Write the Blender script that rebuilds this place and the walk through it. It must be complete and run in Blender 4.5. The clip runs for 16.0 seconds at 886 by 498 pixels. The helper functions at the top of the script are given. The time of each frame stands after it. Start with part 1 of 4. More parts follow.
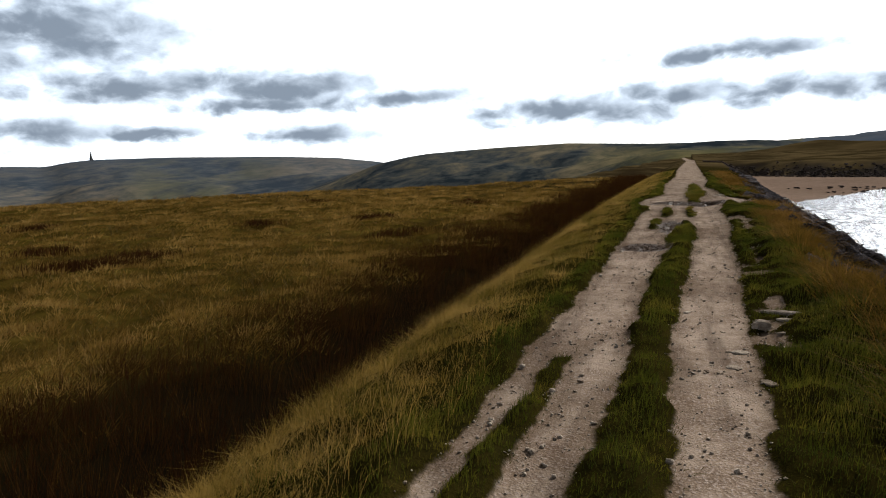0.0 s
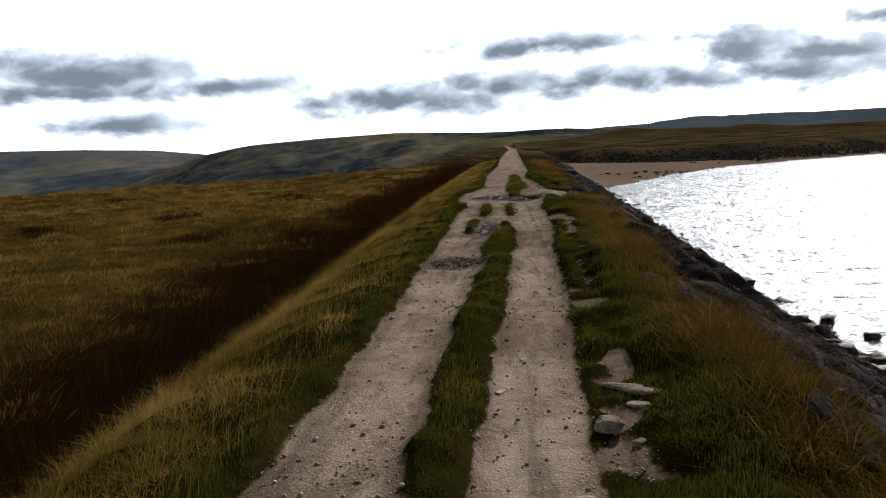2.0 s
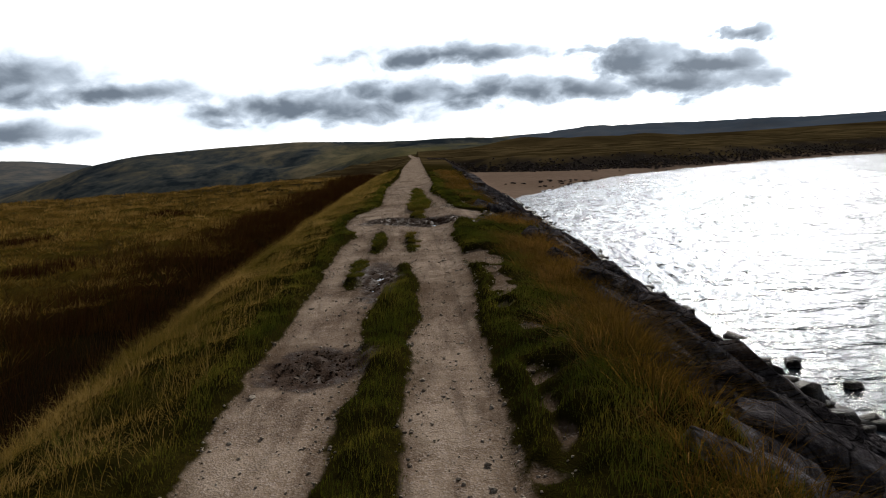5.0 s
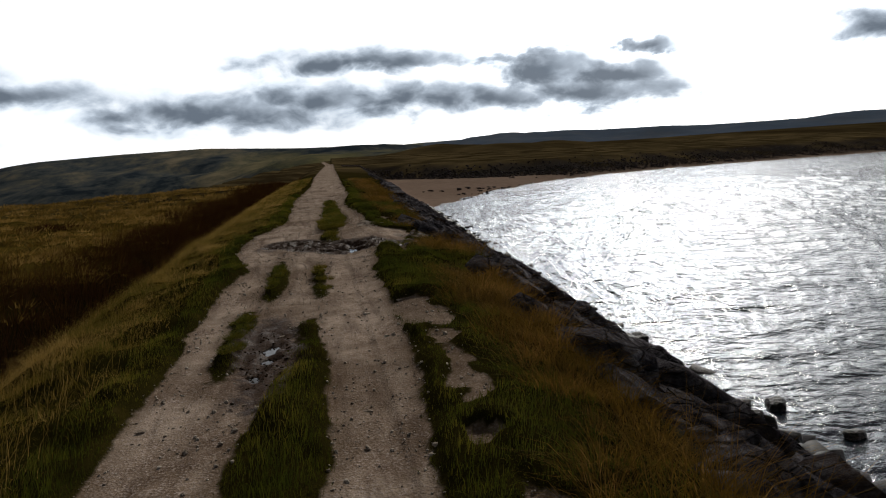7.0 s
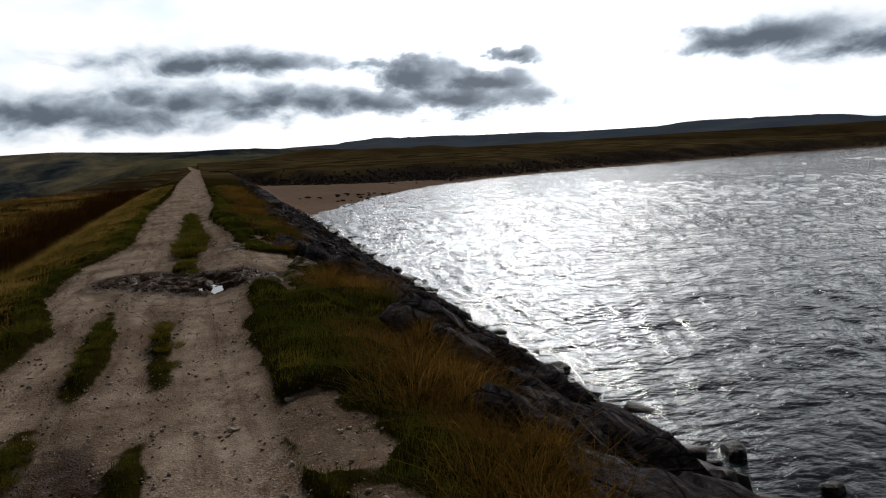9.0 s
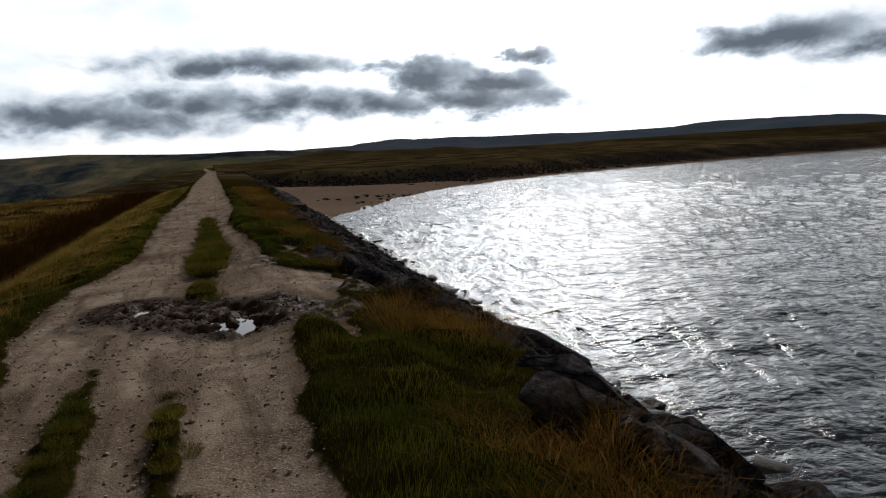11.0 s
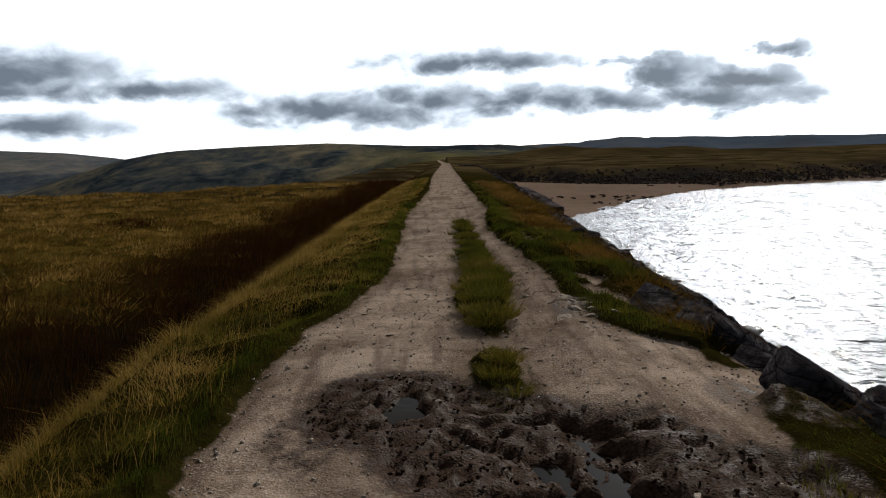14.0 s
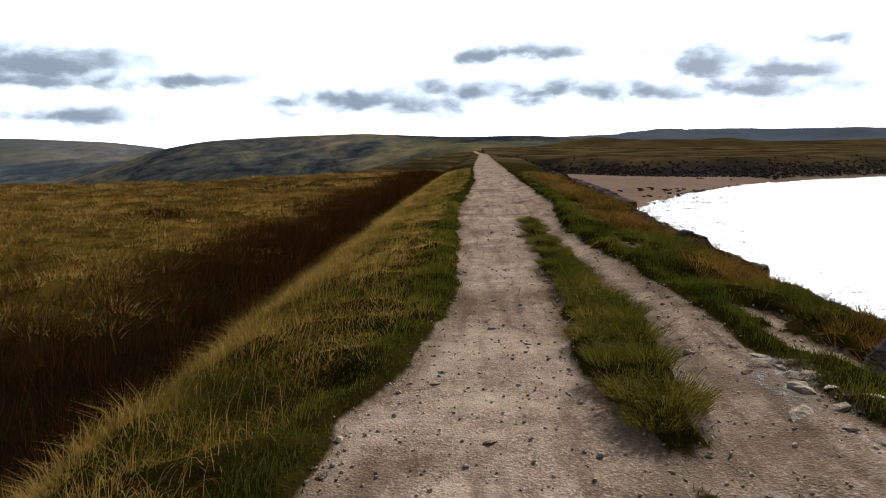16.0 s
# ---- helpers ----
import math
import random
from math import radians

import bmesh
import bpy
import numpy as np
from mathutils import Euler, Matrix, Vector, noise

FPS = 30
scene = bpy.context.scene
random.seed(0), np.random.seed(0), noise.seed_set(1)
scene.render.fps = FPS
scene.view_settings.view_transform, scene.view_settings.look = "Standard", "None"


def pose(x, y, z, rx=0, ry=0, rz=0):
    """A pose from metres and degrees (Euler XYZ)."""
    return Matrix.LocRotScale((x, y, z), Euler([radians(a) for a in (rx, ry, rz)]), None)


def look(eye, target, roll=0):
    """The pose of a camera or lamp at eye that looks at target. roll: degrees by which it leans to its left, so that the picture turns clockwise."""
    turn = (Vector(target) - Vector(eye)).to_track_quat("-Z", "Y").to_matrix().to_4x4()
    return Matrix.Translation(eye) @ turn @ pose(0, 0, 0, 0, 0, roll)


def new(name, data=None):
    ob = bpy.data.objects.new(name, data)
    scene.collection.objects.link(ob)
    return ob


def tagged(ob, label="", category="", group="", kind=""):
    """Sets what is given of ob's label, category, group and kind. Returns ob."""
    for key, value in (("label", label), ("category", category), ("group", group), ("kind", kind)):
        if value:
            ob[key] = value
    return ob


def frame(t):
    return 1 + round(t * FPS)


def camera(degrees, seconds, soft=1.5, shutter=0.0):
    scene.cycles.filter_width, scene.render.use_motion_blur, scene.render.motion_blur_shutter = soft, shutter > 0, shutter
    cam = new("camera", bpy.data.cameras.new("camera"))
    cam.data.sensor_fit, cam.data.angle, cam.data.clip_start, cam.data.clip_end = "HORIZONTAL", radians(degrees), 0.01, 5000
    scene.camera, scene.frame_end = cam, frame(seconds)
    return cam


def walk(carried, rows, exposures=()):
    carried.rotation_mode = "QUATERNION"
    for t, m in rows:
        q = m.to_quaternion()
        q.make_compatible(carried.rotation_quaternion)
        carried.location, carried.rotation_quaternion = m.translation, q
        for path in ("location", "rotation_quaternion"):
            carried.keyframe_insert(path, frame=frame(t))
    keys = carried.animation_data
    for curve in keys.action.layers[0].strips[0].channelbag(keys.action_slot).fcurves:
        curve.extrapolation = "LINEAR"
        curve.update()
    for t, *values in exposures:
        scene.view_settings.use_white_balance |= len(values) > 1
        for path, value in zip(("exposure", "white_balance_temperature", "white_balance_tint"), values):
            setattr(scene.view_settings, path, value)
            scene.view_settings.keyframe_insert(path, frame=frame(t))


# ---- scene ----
cam = camera(66.8, 16.0, soft=1.1)
METRES, EYE, TILT, LEAN, TURN = 22.0, 1.57, -7.4, 1.8, 19.0
ROWS = [
    (0.0, 0.0, 0.0, 0.0, -0.0, 0.0, 0.0),
    (0.5, 0.011, 0.029, 0.0052, -3.14, -0.39, 0.6),
    (1.0, 0.0231, 0.057, 0.0097, -7.9, -0.67, 1.46),
    (1.5, 0.0361, 0.084, 0.0143, -10.63, -0.93, 2.03),
    (2.0, 0.0475, 0.1129, 0.0192, -13.96, -1.15, 2.61),
    (2.5, 0.0599, 0.1414, 0.0239, -16.05, -1.2, 3.0),
    (3.0, 0.0712, 0.1706, 0.0281, -18.37, -1.26, 3.34),
    (5.5, 0.1265, 0.3145, 0.0486, -23.35, -0.73, 4.07),
    (6.0, 0.1398, 0.346, 0.0522, -25.76, -0.7, 4.4),
    (6.5, 0.1518, 0.3782, 0.0555, -28.47, -0.87, 4.78),
    (7.0, 0.1629, 0.4084, 0.0622, -29.16, -0.83, 4.81),
    (7.5, 0.1748, 0.4376, 0.0672, -30.68, -0.82, 4.84),
    (8.0, 0.1904, 0.4648, 0.0725, -33.19, -0.98, 5.21),
    (8.5, 0.2035, 0.4932, 0.0765, -37.93, -1.33, 5.8),
    (9.0, 0.2144, 0.5215, 0.0794, -39.62, -1.4, 5.93),
    (11.5, 0.2648, 0.6711, 0.0939, -37.61, -0.98, 5.69),
    (12.0, 0.2743, 0.7021, 0.0976, -35.92, -0.77, 5.15),
    (12.5, 0.2801, 0.7303, 0.1022, -32.04, -0.54, 4.31),
    (13.0, 0.2834, 0.7578, 0.1074, -27.17, -0.26, 3.17),
    (13.5, 0.2866, 0.7855, 0.1122, -21.05, -0.13, 1.94),
    (14.0, 0.2889, 0.8151, 0.1146, -19.87, -0.26, 1.59),
    (14.5, 0.2931, 0.8445, 0.1191, -19.28, -0.53, 1.43),
    (15.0, 0.2979, 0.8745, 0.1212, -18.68, -0.75, 1.29),
    (15.5, 0.3029, 0.905, 0.1228, -18.0, -0.9, 1.15),
    (16.0, 0.3065, 0.9361, 0.1252, -16.99, -0.95, 0.88),
]
EXPOSURES = [(0.0, 0.5), (1.5, 0.3), (3.0, 0.15), (5.5, -0.2), (7.0, -0.4), (9.0, -0.65), (12.0, -0.6), (13.0, -0.4), (14.5, 0.05), (16.0, 0.7)]
walk(cam, [(t, pose(0, 0, EYE, TILT, LEAN, TURN) @ pose(METRES * x, METRES * y, METRES * z, 90 + pitch, roll, yaw)) for t, x, y, z, yaw, pitch, roll in ROWS],
     exposures=EXPOSURES)
SKY_WHITE, SUN_POWER = 1.72, 3.6

# ---- small node helpers ----


class Nodes:
    """Short-hand for building a node tree."""

    def __init__(self, tree):
        self.tree = tree
        tree.nodes.clear()

    def add(self, kind, props=None, **inputs):
        n = self.tree.nodes.new(kind)
        for key, value in (props or {}).items():
            setattr(n, key, value)
        for key, value in inputs.items():
            sock = n.inputs[int(key[1:])] if key[0] == "i" and key[1:].isdigit() else n.inputs[key.replace("_", " ")]
            if isinstance(value, bpy.types.NodeSocket):
                self.tree.links.new(value, sock)
            else:
                sock.default_value = value
        return n

    def math(self, op, a, b=0.0, c=0.0, clamp=False):
        return self.add("ShaderNodeMath", {"operation": op, "use_clamp": clamp}, i0=a, i1=b, i2=c).outputs[0]

    def noise(self, vector, scale, detail=4.0, rough=0.55, distort=0.0):
        return self.add("ShaderNodeTexNoise", None, Vector=vector, Scale=scale, Detail=detail, Roughness=rough, Distortion=distort)

    def ramp(self, fac, stops, mode="LINEAR"):
        n = self.add("ShaderNodeValToRGB", None, Fac=fac)
        r = n.color_ramp
        r.interpolation = mode
        while len(r.elements) < len(stops):
            r.elements.new(0.5)
        for e, (p, c) in zip(r.elements, stops):
            e.position, e.color = p, (*c, 1) if len(c) == 3 else c
        return n.outputs[0]

    def mix(self, fac, a, b, blend="MIX"):
        n = self.add("ShaderNodeMix", {"data_type": "RGBA", "blend_type": blend})
        for sock, v in ((n.inputs[0], fac), (n.inputs[6], a), (n.inputs[7], b)):
            if isinstance(v, bpy.types.NodeSocket):
                self.tree.links.new(v, sock)
            else:
                sock.default_value = v if not isinstance(v, tuple) else (*v[:3], 1)
        return n.outputs[2]

    def maprange(self, v, a, b, c=0.0, d=1.0):
        return self.add("ShaderNodeMapRange", {"clamp": True, "interpolation_type": "SMOOTHSTEP"}, i0=v, i1=a, i2=b, i3=c, i4=d).outputs[0]

    def link(self, a, b):
        self.tree.links.new(a, b)


# ---- world: bright veil of high cloud over a Nishita sky, with low grey clouds ----
SUN_AZ, SUN_EL = 26.0, 34.0
world = bpy.data.worlds.new("sky")
scene.world = world
world.use_nodes = True
w = Nodes(world.node_tree)
sky = w.add("ShaderNodeTexSky", {"sky_type": "NISHITA", "sun_disc": False, "sun_elevation": radians(SUN_EL), "sun_rotation": radians(SUN_AZ), "altitude": 400.0})
coord = w.add("ShaderNodeTexCoord").outputs["Generated"]
sep = w.add("ShaderNodeSeparateXYZ", None, Vector=coord)
az = w.math("MULTIPLY", w.math("ARCTAN2", sep.outputs[0], sep.outputs[1]), 57.2958)
el = w.math("MULTIPLY", w.math("ARCSINE", sep.outputs[2]), 57.2958)
plane = w.add("ShaderNodeCombineXYZ", None, X=w.math("MULTIPLY", az, 0.5), Y=el, Z=3.7).outputs[0]
big = w.noise(plane, 0.32, 3.0, 0.5).outputs[0]
fine = w.noise(plane, 0.42, 9.0, 0.6, 0.4).outputs[0]
wob = w.math("MULTIPLY", w.math("SUBTRACT", big, 0.5), 6.0)
wob2 = w.math("MULTIPLY", w.math("SUBTRACT", fine, 0.5), 2.0)
puff = w.noise(w.add("ShaderNodeCombineXYZ", None, X=w.math("MULTIPLY", az, 0.6), Y=el, Z=8.1).outputs[0], 0.62, 6.0, 0.52, 0.25).outputs[0]
azw = w.math("ADD", w.math("ADD", az, wob), w.math("MULTIPLY", w.math("SUBTRACT", puff, 0.5), 5.0))
elw = w.math("ADD", el, wob2)
# azimuth, elevation, half width, half height of each grey cloud, in degrees
CLOUDS = [(-47, 10.2, 9, 2.6), (-56, 9, 10, 3.2), (-43, 6.2, 10, 1.2), (-33, 5.0, 9, 0.7), (-50, 3.0, 7, 0.9), (-42, 2.9, 4, 0.5),
          (-32, 6.2, 9, 1.3), (-23, 5.2, 9, 0.75), (-30, 2.4, 6, 0.75), (-7, 3.7, 10, 1.15), (0, 4.5, 6, 1.0), (8.5, 4.3, 8, 1.1), (14.5, 4.2, 5, 0.8), (22, 4.1, 8.5, 1.0),
          (19.5, 6.3, 4, 1.5), (25, 5.4, 4, 1.0), (28, 7.3, 2.2, 0.6), (4, 7.6, 8.5, 0.7), (46, 7.3, 6, 1.0), (54, 6.3, 6, 0.8),
          (-75, 6, 12, 2), (80, 8, 14, 2), (110, 12, 16, 3), (-110, 14, 18, 4), (150, 10, 20, 3), (-150, 8, 20, 3)]
cover = None
for ca, ce, ra, re in CLOUDS:
    ra, re = ra * 1.45, re * 2.1
    dx = w.math("MULTIPLY", w.math("SUBTRACT", azw, float(ca)), 1.0 / ra)
    dy = w.math("MULTIPLY", w.math("SUBTRACT", elw, float(ce)), 1.0 / re)
    # flat bases, rounded heads
    dy = w.math("MAXIMUM", dy, w.math("MULTIPLY", dy, -1.35))
    d = w.math("SUBTRACT", 1.0, w.math("SQRT", w.math("ADD", w.math("MULTIPLY", dx, dx), w.math("MULTIPLY", dy, dy))))
    cover = d if cover is None else w.math("SMOOTH_MAX", cover, d, 0.2)
ragged = w.math("ADD", w.math("MULTIPLY", cover, 1.3), w.math("MULTIPLY", w.math("SUBTRACT", puff, 0.55), 1.6))
ragged = w.math("ADD", ragged, w.math("MULTIPLY", w.math("SUBTRACT", fine, 0.5), 0.7))
mask = w.maprange(ragged, -0.35, 0.6)
core = w.maprange(ragged, 0.1, 1.15)
veil = w.mix(w.maprange(big, 0.45, 0.72), (SKY_WHITE, SKY_WHITE * 1.01, SKY_WHITE * 1.03), (SKY_WHITE * 0.8, SKY_WHITE * 0.88, SKY_WHITE * 0.97))
skyblue = w.mix(1.0, sky.outputs[0], (0.14, 0.14, 0.14), "MULTIPLY")
base = w.mix(0.86, skyblue, veil)
# the veil greys away from the hidden sun, with a low glow added beneath
glow_dir = Vector((math.sin(radians(26)) * math.cos(radians(19)), math.cos(radians(26)) * math.cos(radians(19)), math.sin(radians(19))))
facing = w.add("ShaderNodeVectorMath", {"operation": "DOT_PRODUCT"}, i0=coord, i1=glow_dir).outputs["Value"]
glow = w.math("ADD", w.maprange(facing, -0.7, 0.25, 0.3, 1.0), w.math("MULTIPLY", w.math("POWER", w.math("MAXIMUM", facing, 0.0), 42.0), 6.0))
# the unseen sky overhead is darkened, added to keep light off the ground
glow = w.math("MULTIPLY", glow, w.maprange(sep.outputs[2], 0.2, 0.37, 1.0, 0.09))
base = w.mix(1.0, base, w.add("ShaderNodeCombineXYZ", None, X=glow, Y=glow, Z=glow).outputs[0], "MULTIPLY")
grey = w.mix(core, (0.85, 0.98, 1.14), (0.165, 0.208, 0.268))
full = w.mix(w.math("MULTIPLY", mask, 0.985), base, grey)
background = w.add("ShaderNodeBackground", None, Color=full, Strength=1.0)
w.link(background.outputs[0], w.add("ShaderNodeOutputWorld").inputs[0])

sun = new("sun", bpy.data.lights.new("sun", "SUN"))
sun.data.energy, sun.data.angle, sun.data.color = SUN_POWER, radians(5), (1.0, 0.95, 0.86)
sd = Vector((math.sin(radians(SUN_AZ)) * math.cos(radians(SUN_EL)), math.cos(radians(SUN_AZ)) * math.cos(radians(SUN_EL)), math.sin(radians(SUN_EL))))
sun.matrix_world = look(sd * 50, (0, 0, 0))

# ---- materials ----


def material(name):
    m = bpy.data.materials.new(name)
    m.use_nodes = True
    return m, Nodes(m.node_tree)


def finish(n, shader):
    n.link(shader, n.add("ShaderNodeOutputMaterial").inputs[0])


def grass_material(name, stops, translucent=0.42):
    """Blades: colour by the blade's own tone, browner patches by place, light shining through."""
    m, n = material(name)
    tone = n.add("ShaderNodeAttribute", {"attribute_name": "tone"}).outputs["Fac"]
    pos = n.add("ShaderNodeNewGeometry").outputs["Position"]
    patchy = n.noise(pos, 0.9, 4.0).outputs[0]
    t = n.math("ADD", n.math("MULTIPLY", tone, 0.62), n.math("MULTIPLY", n.math("SUBTRACT", patchy, 0.31), 0.95), clamp=True)
    col = n.ramp(t, stops)
    a = n.add("ShaderNodeBsdfDiffuse", None, Color=col)
    b = n.add("ShaderNodeBsdfTranslucent", None, Color=col)
    mixed = n.add("ShaderNodeMixShader", None, Fac=translucent, i1=a.outputs[0], i2=b.outputs[0])
    g = n.add("ShaderNodeBsdfGlossy", None, Color=(0.5, 0.5, 0.45, 1), Roughness=0.5)
    finish(n, n.add("ShaderNodeMixShader", None, Fac=0.008, i1=mixed.outputs[0], i2=g.outputs[0]).outputs[0])
    return m


M_TAN = grass_material("dry_grass", [(0.0, (0.0255, 0.0279, 0.0032)), (0.35, (0.0850, 0.0633, 0.0077)), (0.65, (0.1913, 0.1215, 0.0222)), (1.0, (0.4109, 0.2594, 0.0779))])
M_VERGE = grass_material("verge_grass", [(0.0, (0.0189, 0.0173, 0.0019)), (0.35, (0.0629, 0.0392, 0.0046)), (0.65, (0.1416, 0.0753, 0.0133)), (1.0, (0.3041, 0.1608, 0.0467))])
M_GREEN = grass_material("green_grass", [(0.0, (0.0154, 0.0252, 0.0026)), (0.45, (0.0590, 0.0620, 0.0065)), (0.75, (0.1347, 0.1033, 0.0154)), (1.0, (0.2950, 0.1836, 0.0487))])
M_MOOR = grass_material("moor_grass", [(0.0, (0.0303, 0.0240, 0.0050)), (0.4, (0.0973, 0.0574, 0.0098)), (0.7, (0.1818, 0.1072, 0.0228)), (1.0, (0.3245, 0.2032, 0.0625))])
M_RUSH = grass_material("rushes", [(0.0, (0.0162, 0.0062, 0.0014)), (0.5, (0.0388, 0.0142, 0.0033)), (0.8, (0.0577, 0.0285, 0.0043)), (1.0, (0.1767, 0.0776, 0.0169))], 0.2)


def ground_material():
    m, n = material("ground")
    pos = n.add("ShaderNodeNewGeometry").outputs["Position"]
    att = {k: n.add("ShaderNodeAttribute", {"attribute_name": k}).outputs["Fac"] for k in ("grass", "mud", "sand", "rock", "rush", "soil")}
    n1 = n.noise(pos, 1.3, 5.0, 0.6).outputs[0]
    n2 = n.noise(pos, 9.0, 6.0, 0.65).outputs[0]
    n3 = n.noise(pos, 55.0, 3.0, 0.6).outputs[0]
    n4 = n.noise(pos, 160.0, 2.0, 0.6).outputs[0]
    n0 = n.noise(pos, 0.07, 4.0, 0.6).outputs[0]
    grit = n.add("ShaderNodeTexVoronoi", None, Vector=pos, Scale=70.0)
    # trodden stony track: pale pinkish grit over brown earth
    dirt = n.ramp(n.math("ADD", n.math("MULTIPLY", n1, 0.6), n.math("MULTIPLY", n2, 0.45)), [(0.36, (0.088, 0.058, 0.040)), (0.5, (0.195, 0.143, 0.106)), (0.64, (0.32, 0.252, 0.197))])
    dirt = n.mix(n.maprange(n3, 0.45, 0.75), dirt, (0.38, 0.315, 0.278))
    dirt = n.mix(n.maprange(n4, 0.58, 0.72, 0.0, 0.3), dirt, (0.045, 0.034, 0.027))
    # darker loam showing through where boots and wheels have not packed it
    loam = n.noise(pos, 0.55, 6.0, 0.62, 0.6).outputs[0]
    dirt = n.mix(n.maprange(loam, 0.5, 0.68, 0.0, 0.7), dirt, (0.085, 0.056, 0.036))
    soil = n.math("MULTIPLY", att["soil"], n.maprange(n2, 0.3, 0.6, 0.35, 1.0))
    dirt = n.mix(n.math("MULTIPLY", soil, 0.7), dirt, (0.060, 0.038, 0.022))
    streak = n.noise(n.add("ShaderNodeMapping", None, Vector=pos, Scale=(3.2, 0.4, 1.0)).outputs[0], 1.4, 5.0, 0.6, 0.3).outputs[0]
    dirt = n.mix(n.maprange(streak, 0.48, 0.68, 0.0, 0.6), dirt, (0.062, 0.041, 0.030))
    pale = n.mix(n.maprange(grit.outputs["Color"], 0.7, 0.95, 0.0, 0.3), dirt, (0.2959, 0.2612, 0.2456))
    # turf soil seen between the blades
    turf = n.ramp(n.math("ADD", n.math("MULTIPLY", n2, 0.5), n.math("MULTIPLY", n1, 0.5)), [(0.3, (0.0072, 0.0072, 0.0019)), (0.55, (0.0180, 0.0144, 0.0032)), (0.75, (0.0378, 0.0279, 0.0063))])
    moor = n.ramp(n.math("ADD", n.math("MULTIPLY", n0, 0.55), n.math("MULTIPLY", n1, 0.5)), [(0.36, (0.0176, 0.0144, 0.0025)), (0.5, (0.0454, 0.0312, 0.0058)), (0.64, (0.0832, 0.0564, 0.0117))])
    far = n.maprange(n.add("ShaderNodeSeparateXYZ", None, Vector=pos).outputs[0], -12.0, -7.0, 1.0, 0.0)
    farr = n.maprange(n.add("ShaderNodeSeparateXYZ", None, Vector=pos).outputs[1], 60.0, 110.0, 0.0, 1.0)
    turf = n.mix(far, turf, moor)
    heather = n.ramp(n0, [(0.38, (0.020, 0.014, 0.007)), (0.5, (0.038, 0.028, 0.013)), (0.62, (0.075, 0.054, 0.025))])
    turf = n.mix(farr, turf, heather)
    # ground set near black where the rushes stand
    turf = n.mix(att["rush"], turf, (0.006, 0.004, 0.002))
    edge = n.math("ADD", att["grass"], n.math("MULTIPLY", n.math("SUBTRACT", n2, 0.5), 0.7))
    col = n.mix(n.maprange(edge, 0.35, 0.75), pale, turf)
    wet = n.maprange(n.math("ADD", att["mud"], n.math("ADD", n.math("MULTIPLY", n.math("SUBTRACT", n2, 0.5), 1.3), n.math("MULTIPLY", n.math("SUBTRACT", n1, 0.5), 1.2))), 0.3, 0.75)
    mudcol = n.ramp(n3, [(0.35, (0.016, 0.009, 0.006)), (0.7, (0.066, 0.039, 0.026))])
    col = n.mix(wet, col, mudcol)
    sandcol = n.ramp(n.math("ADD", n.math("MULTIPLY", n0, 0.5), n.math("MULTIPLY", n1, 0.5)), [(0.35, (0.1275, 0.0892, 0.0680)), (0.65, (0.1870, 0.1360, 0.1062))])
    col = n.mix(att["sand"], col, sandcol)
    rockcol = n.ramp(n.math("ADD", n.math("MULTIPLY", n2, 0.6), n.math("MULTIPLY", n1, 0.4)), [(0.35, (0.008, 0.008, 0.009)), (0.5, (0.022, 0.020, 0.020)), (0.62, (0.022, 0.014, 0.010)), (0.75, (0.06, 0.057, 0.056))])
    col = n.mix(att["rock"], col, rockcol)
    h = n.math("ADD", n.math("MULTIPLY", n2, 0.02), n.math("ADD", n.math("MULTIPLY", n3, 0.014), n.math("MULTIPLY", grit.outputs["Distance"], 0.008)))
    bump = n.add("ShaderNodeBump", None, Strength=0.55, Distance=1.0, Height=h)
    rough = n.math("SUBTRACT", 0.95, n.math("MULTIPLY", wet, n.maprange(n2, 0.4, 0.6, 0.1, 0.5)))
    p = n.add("ShaderNodeBsdfPrincipled", None, Base_Color=col, Roughness=rough, Normal=bump.outputs[0], Specular_IOR_Level=n.math("MULTIPLY", wet, 0.03))
    finish(n, p.outputs[0])
    return m


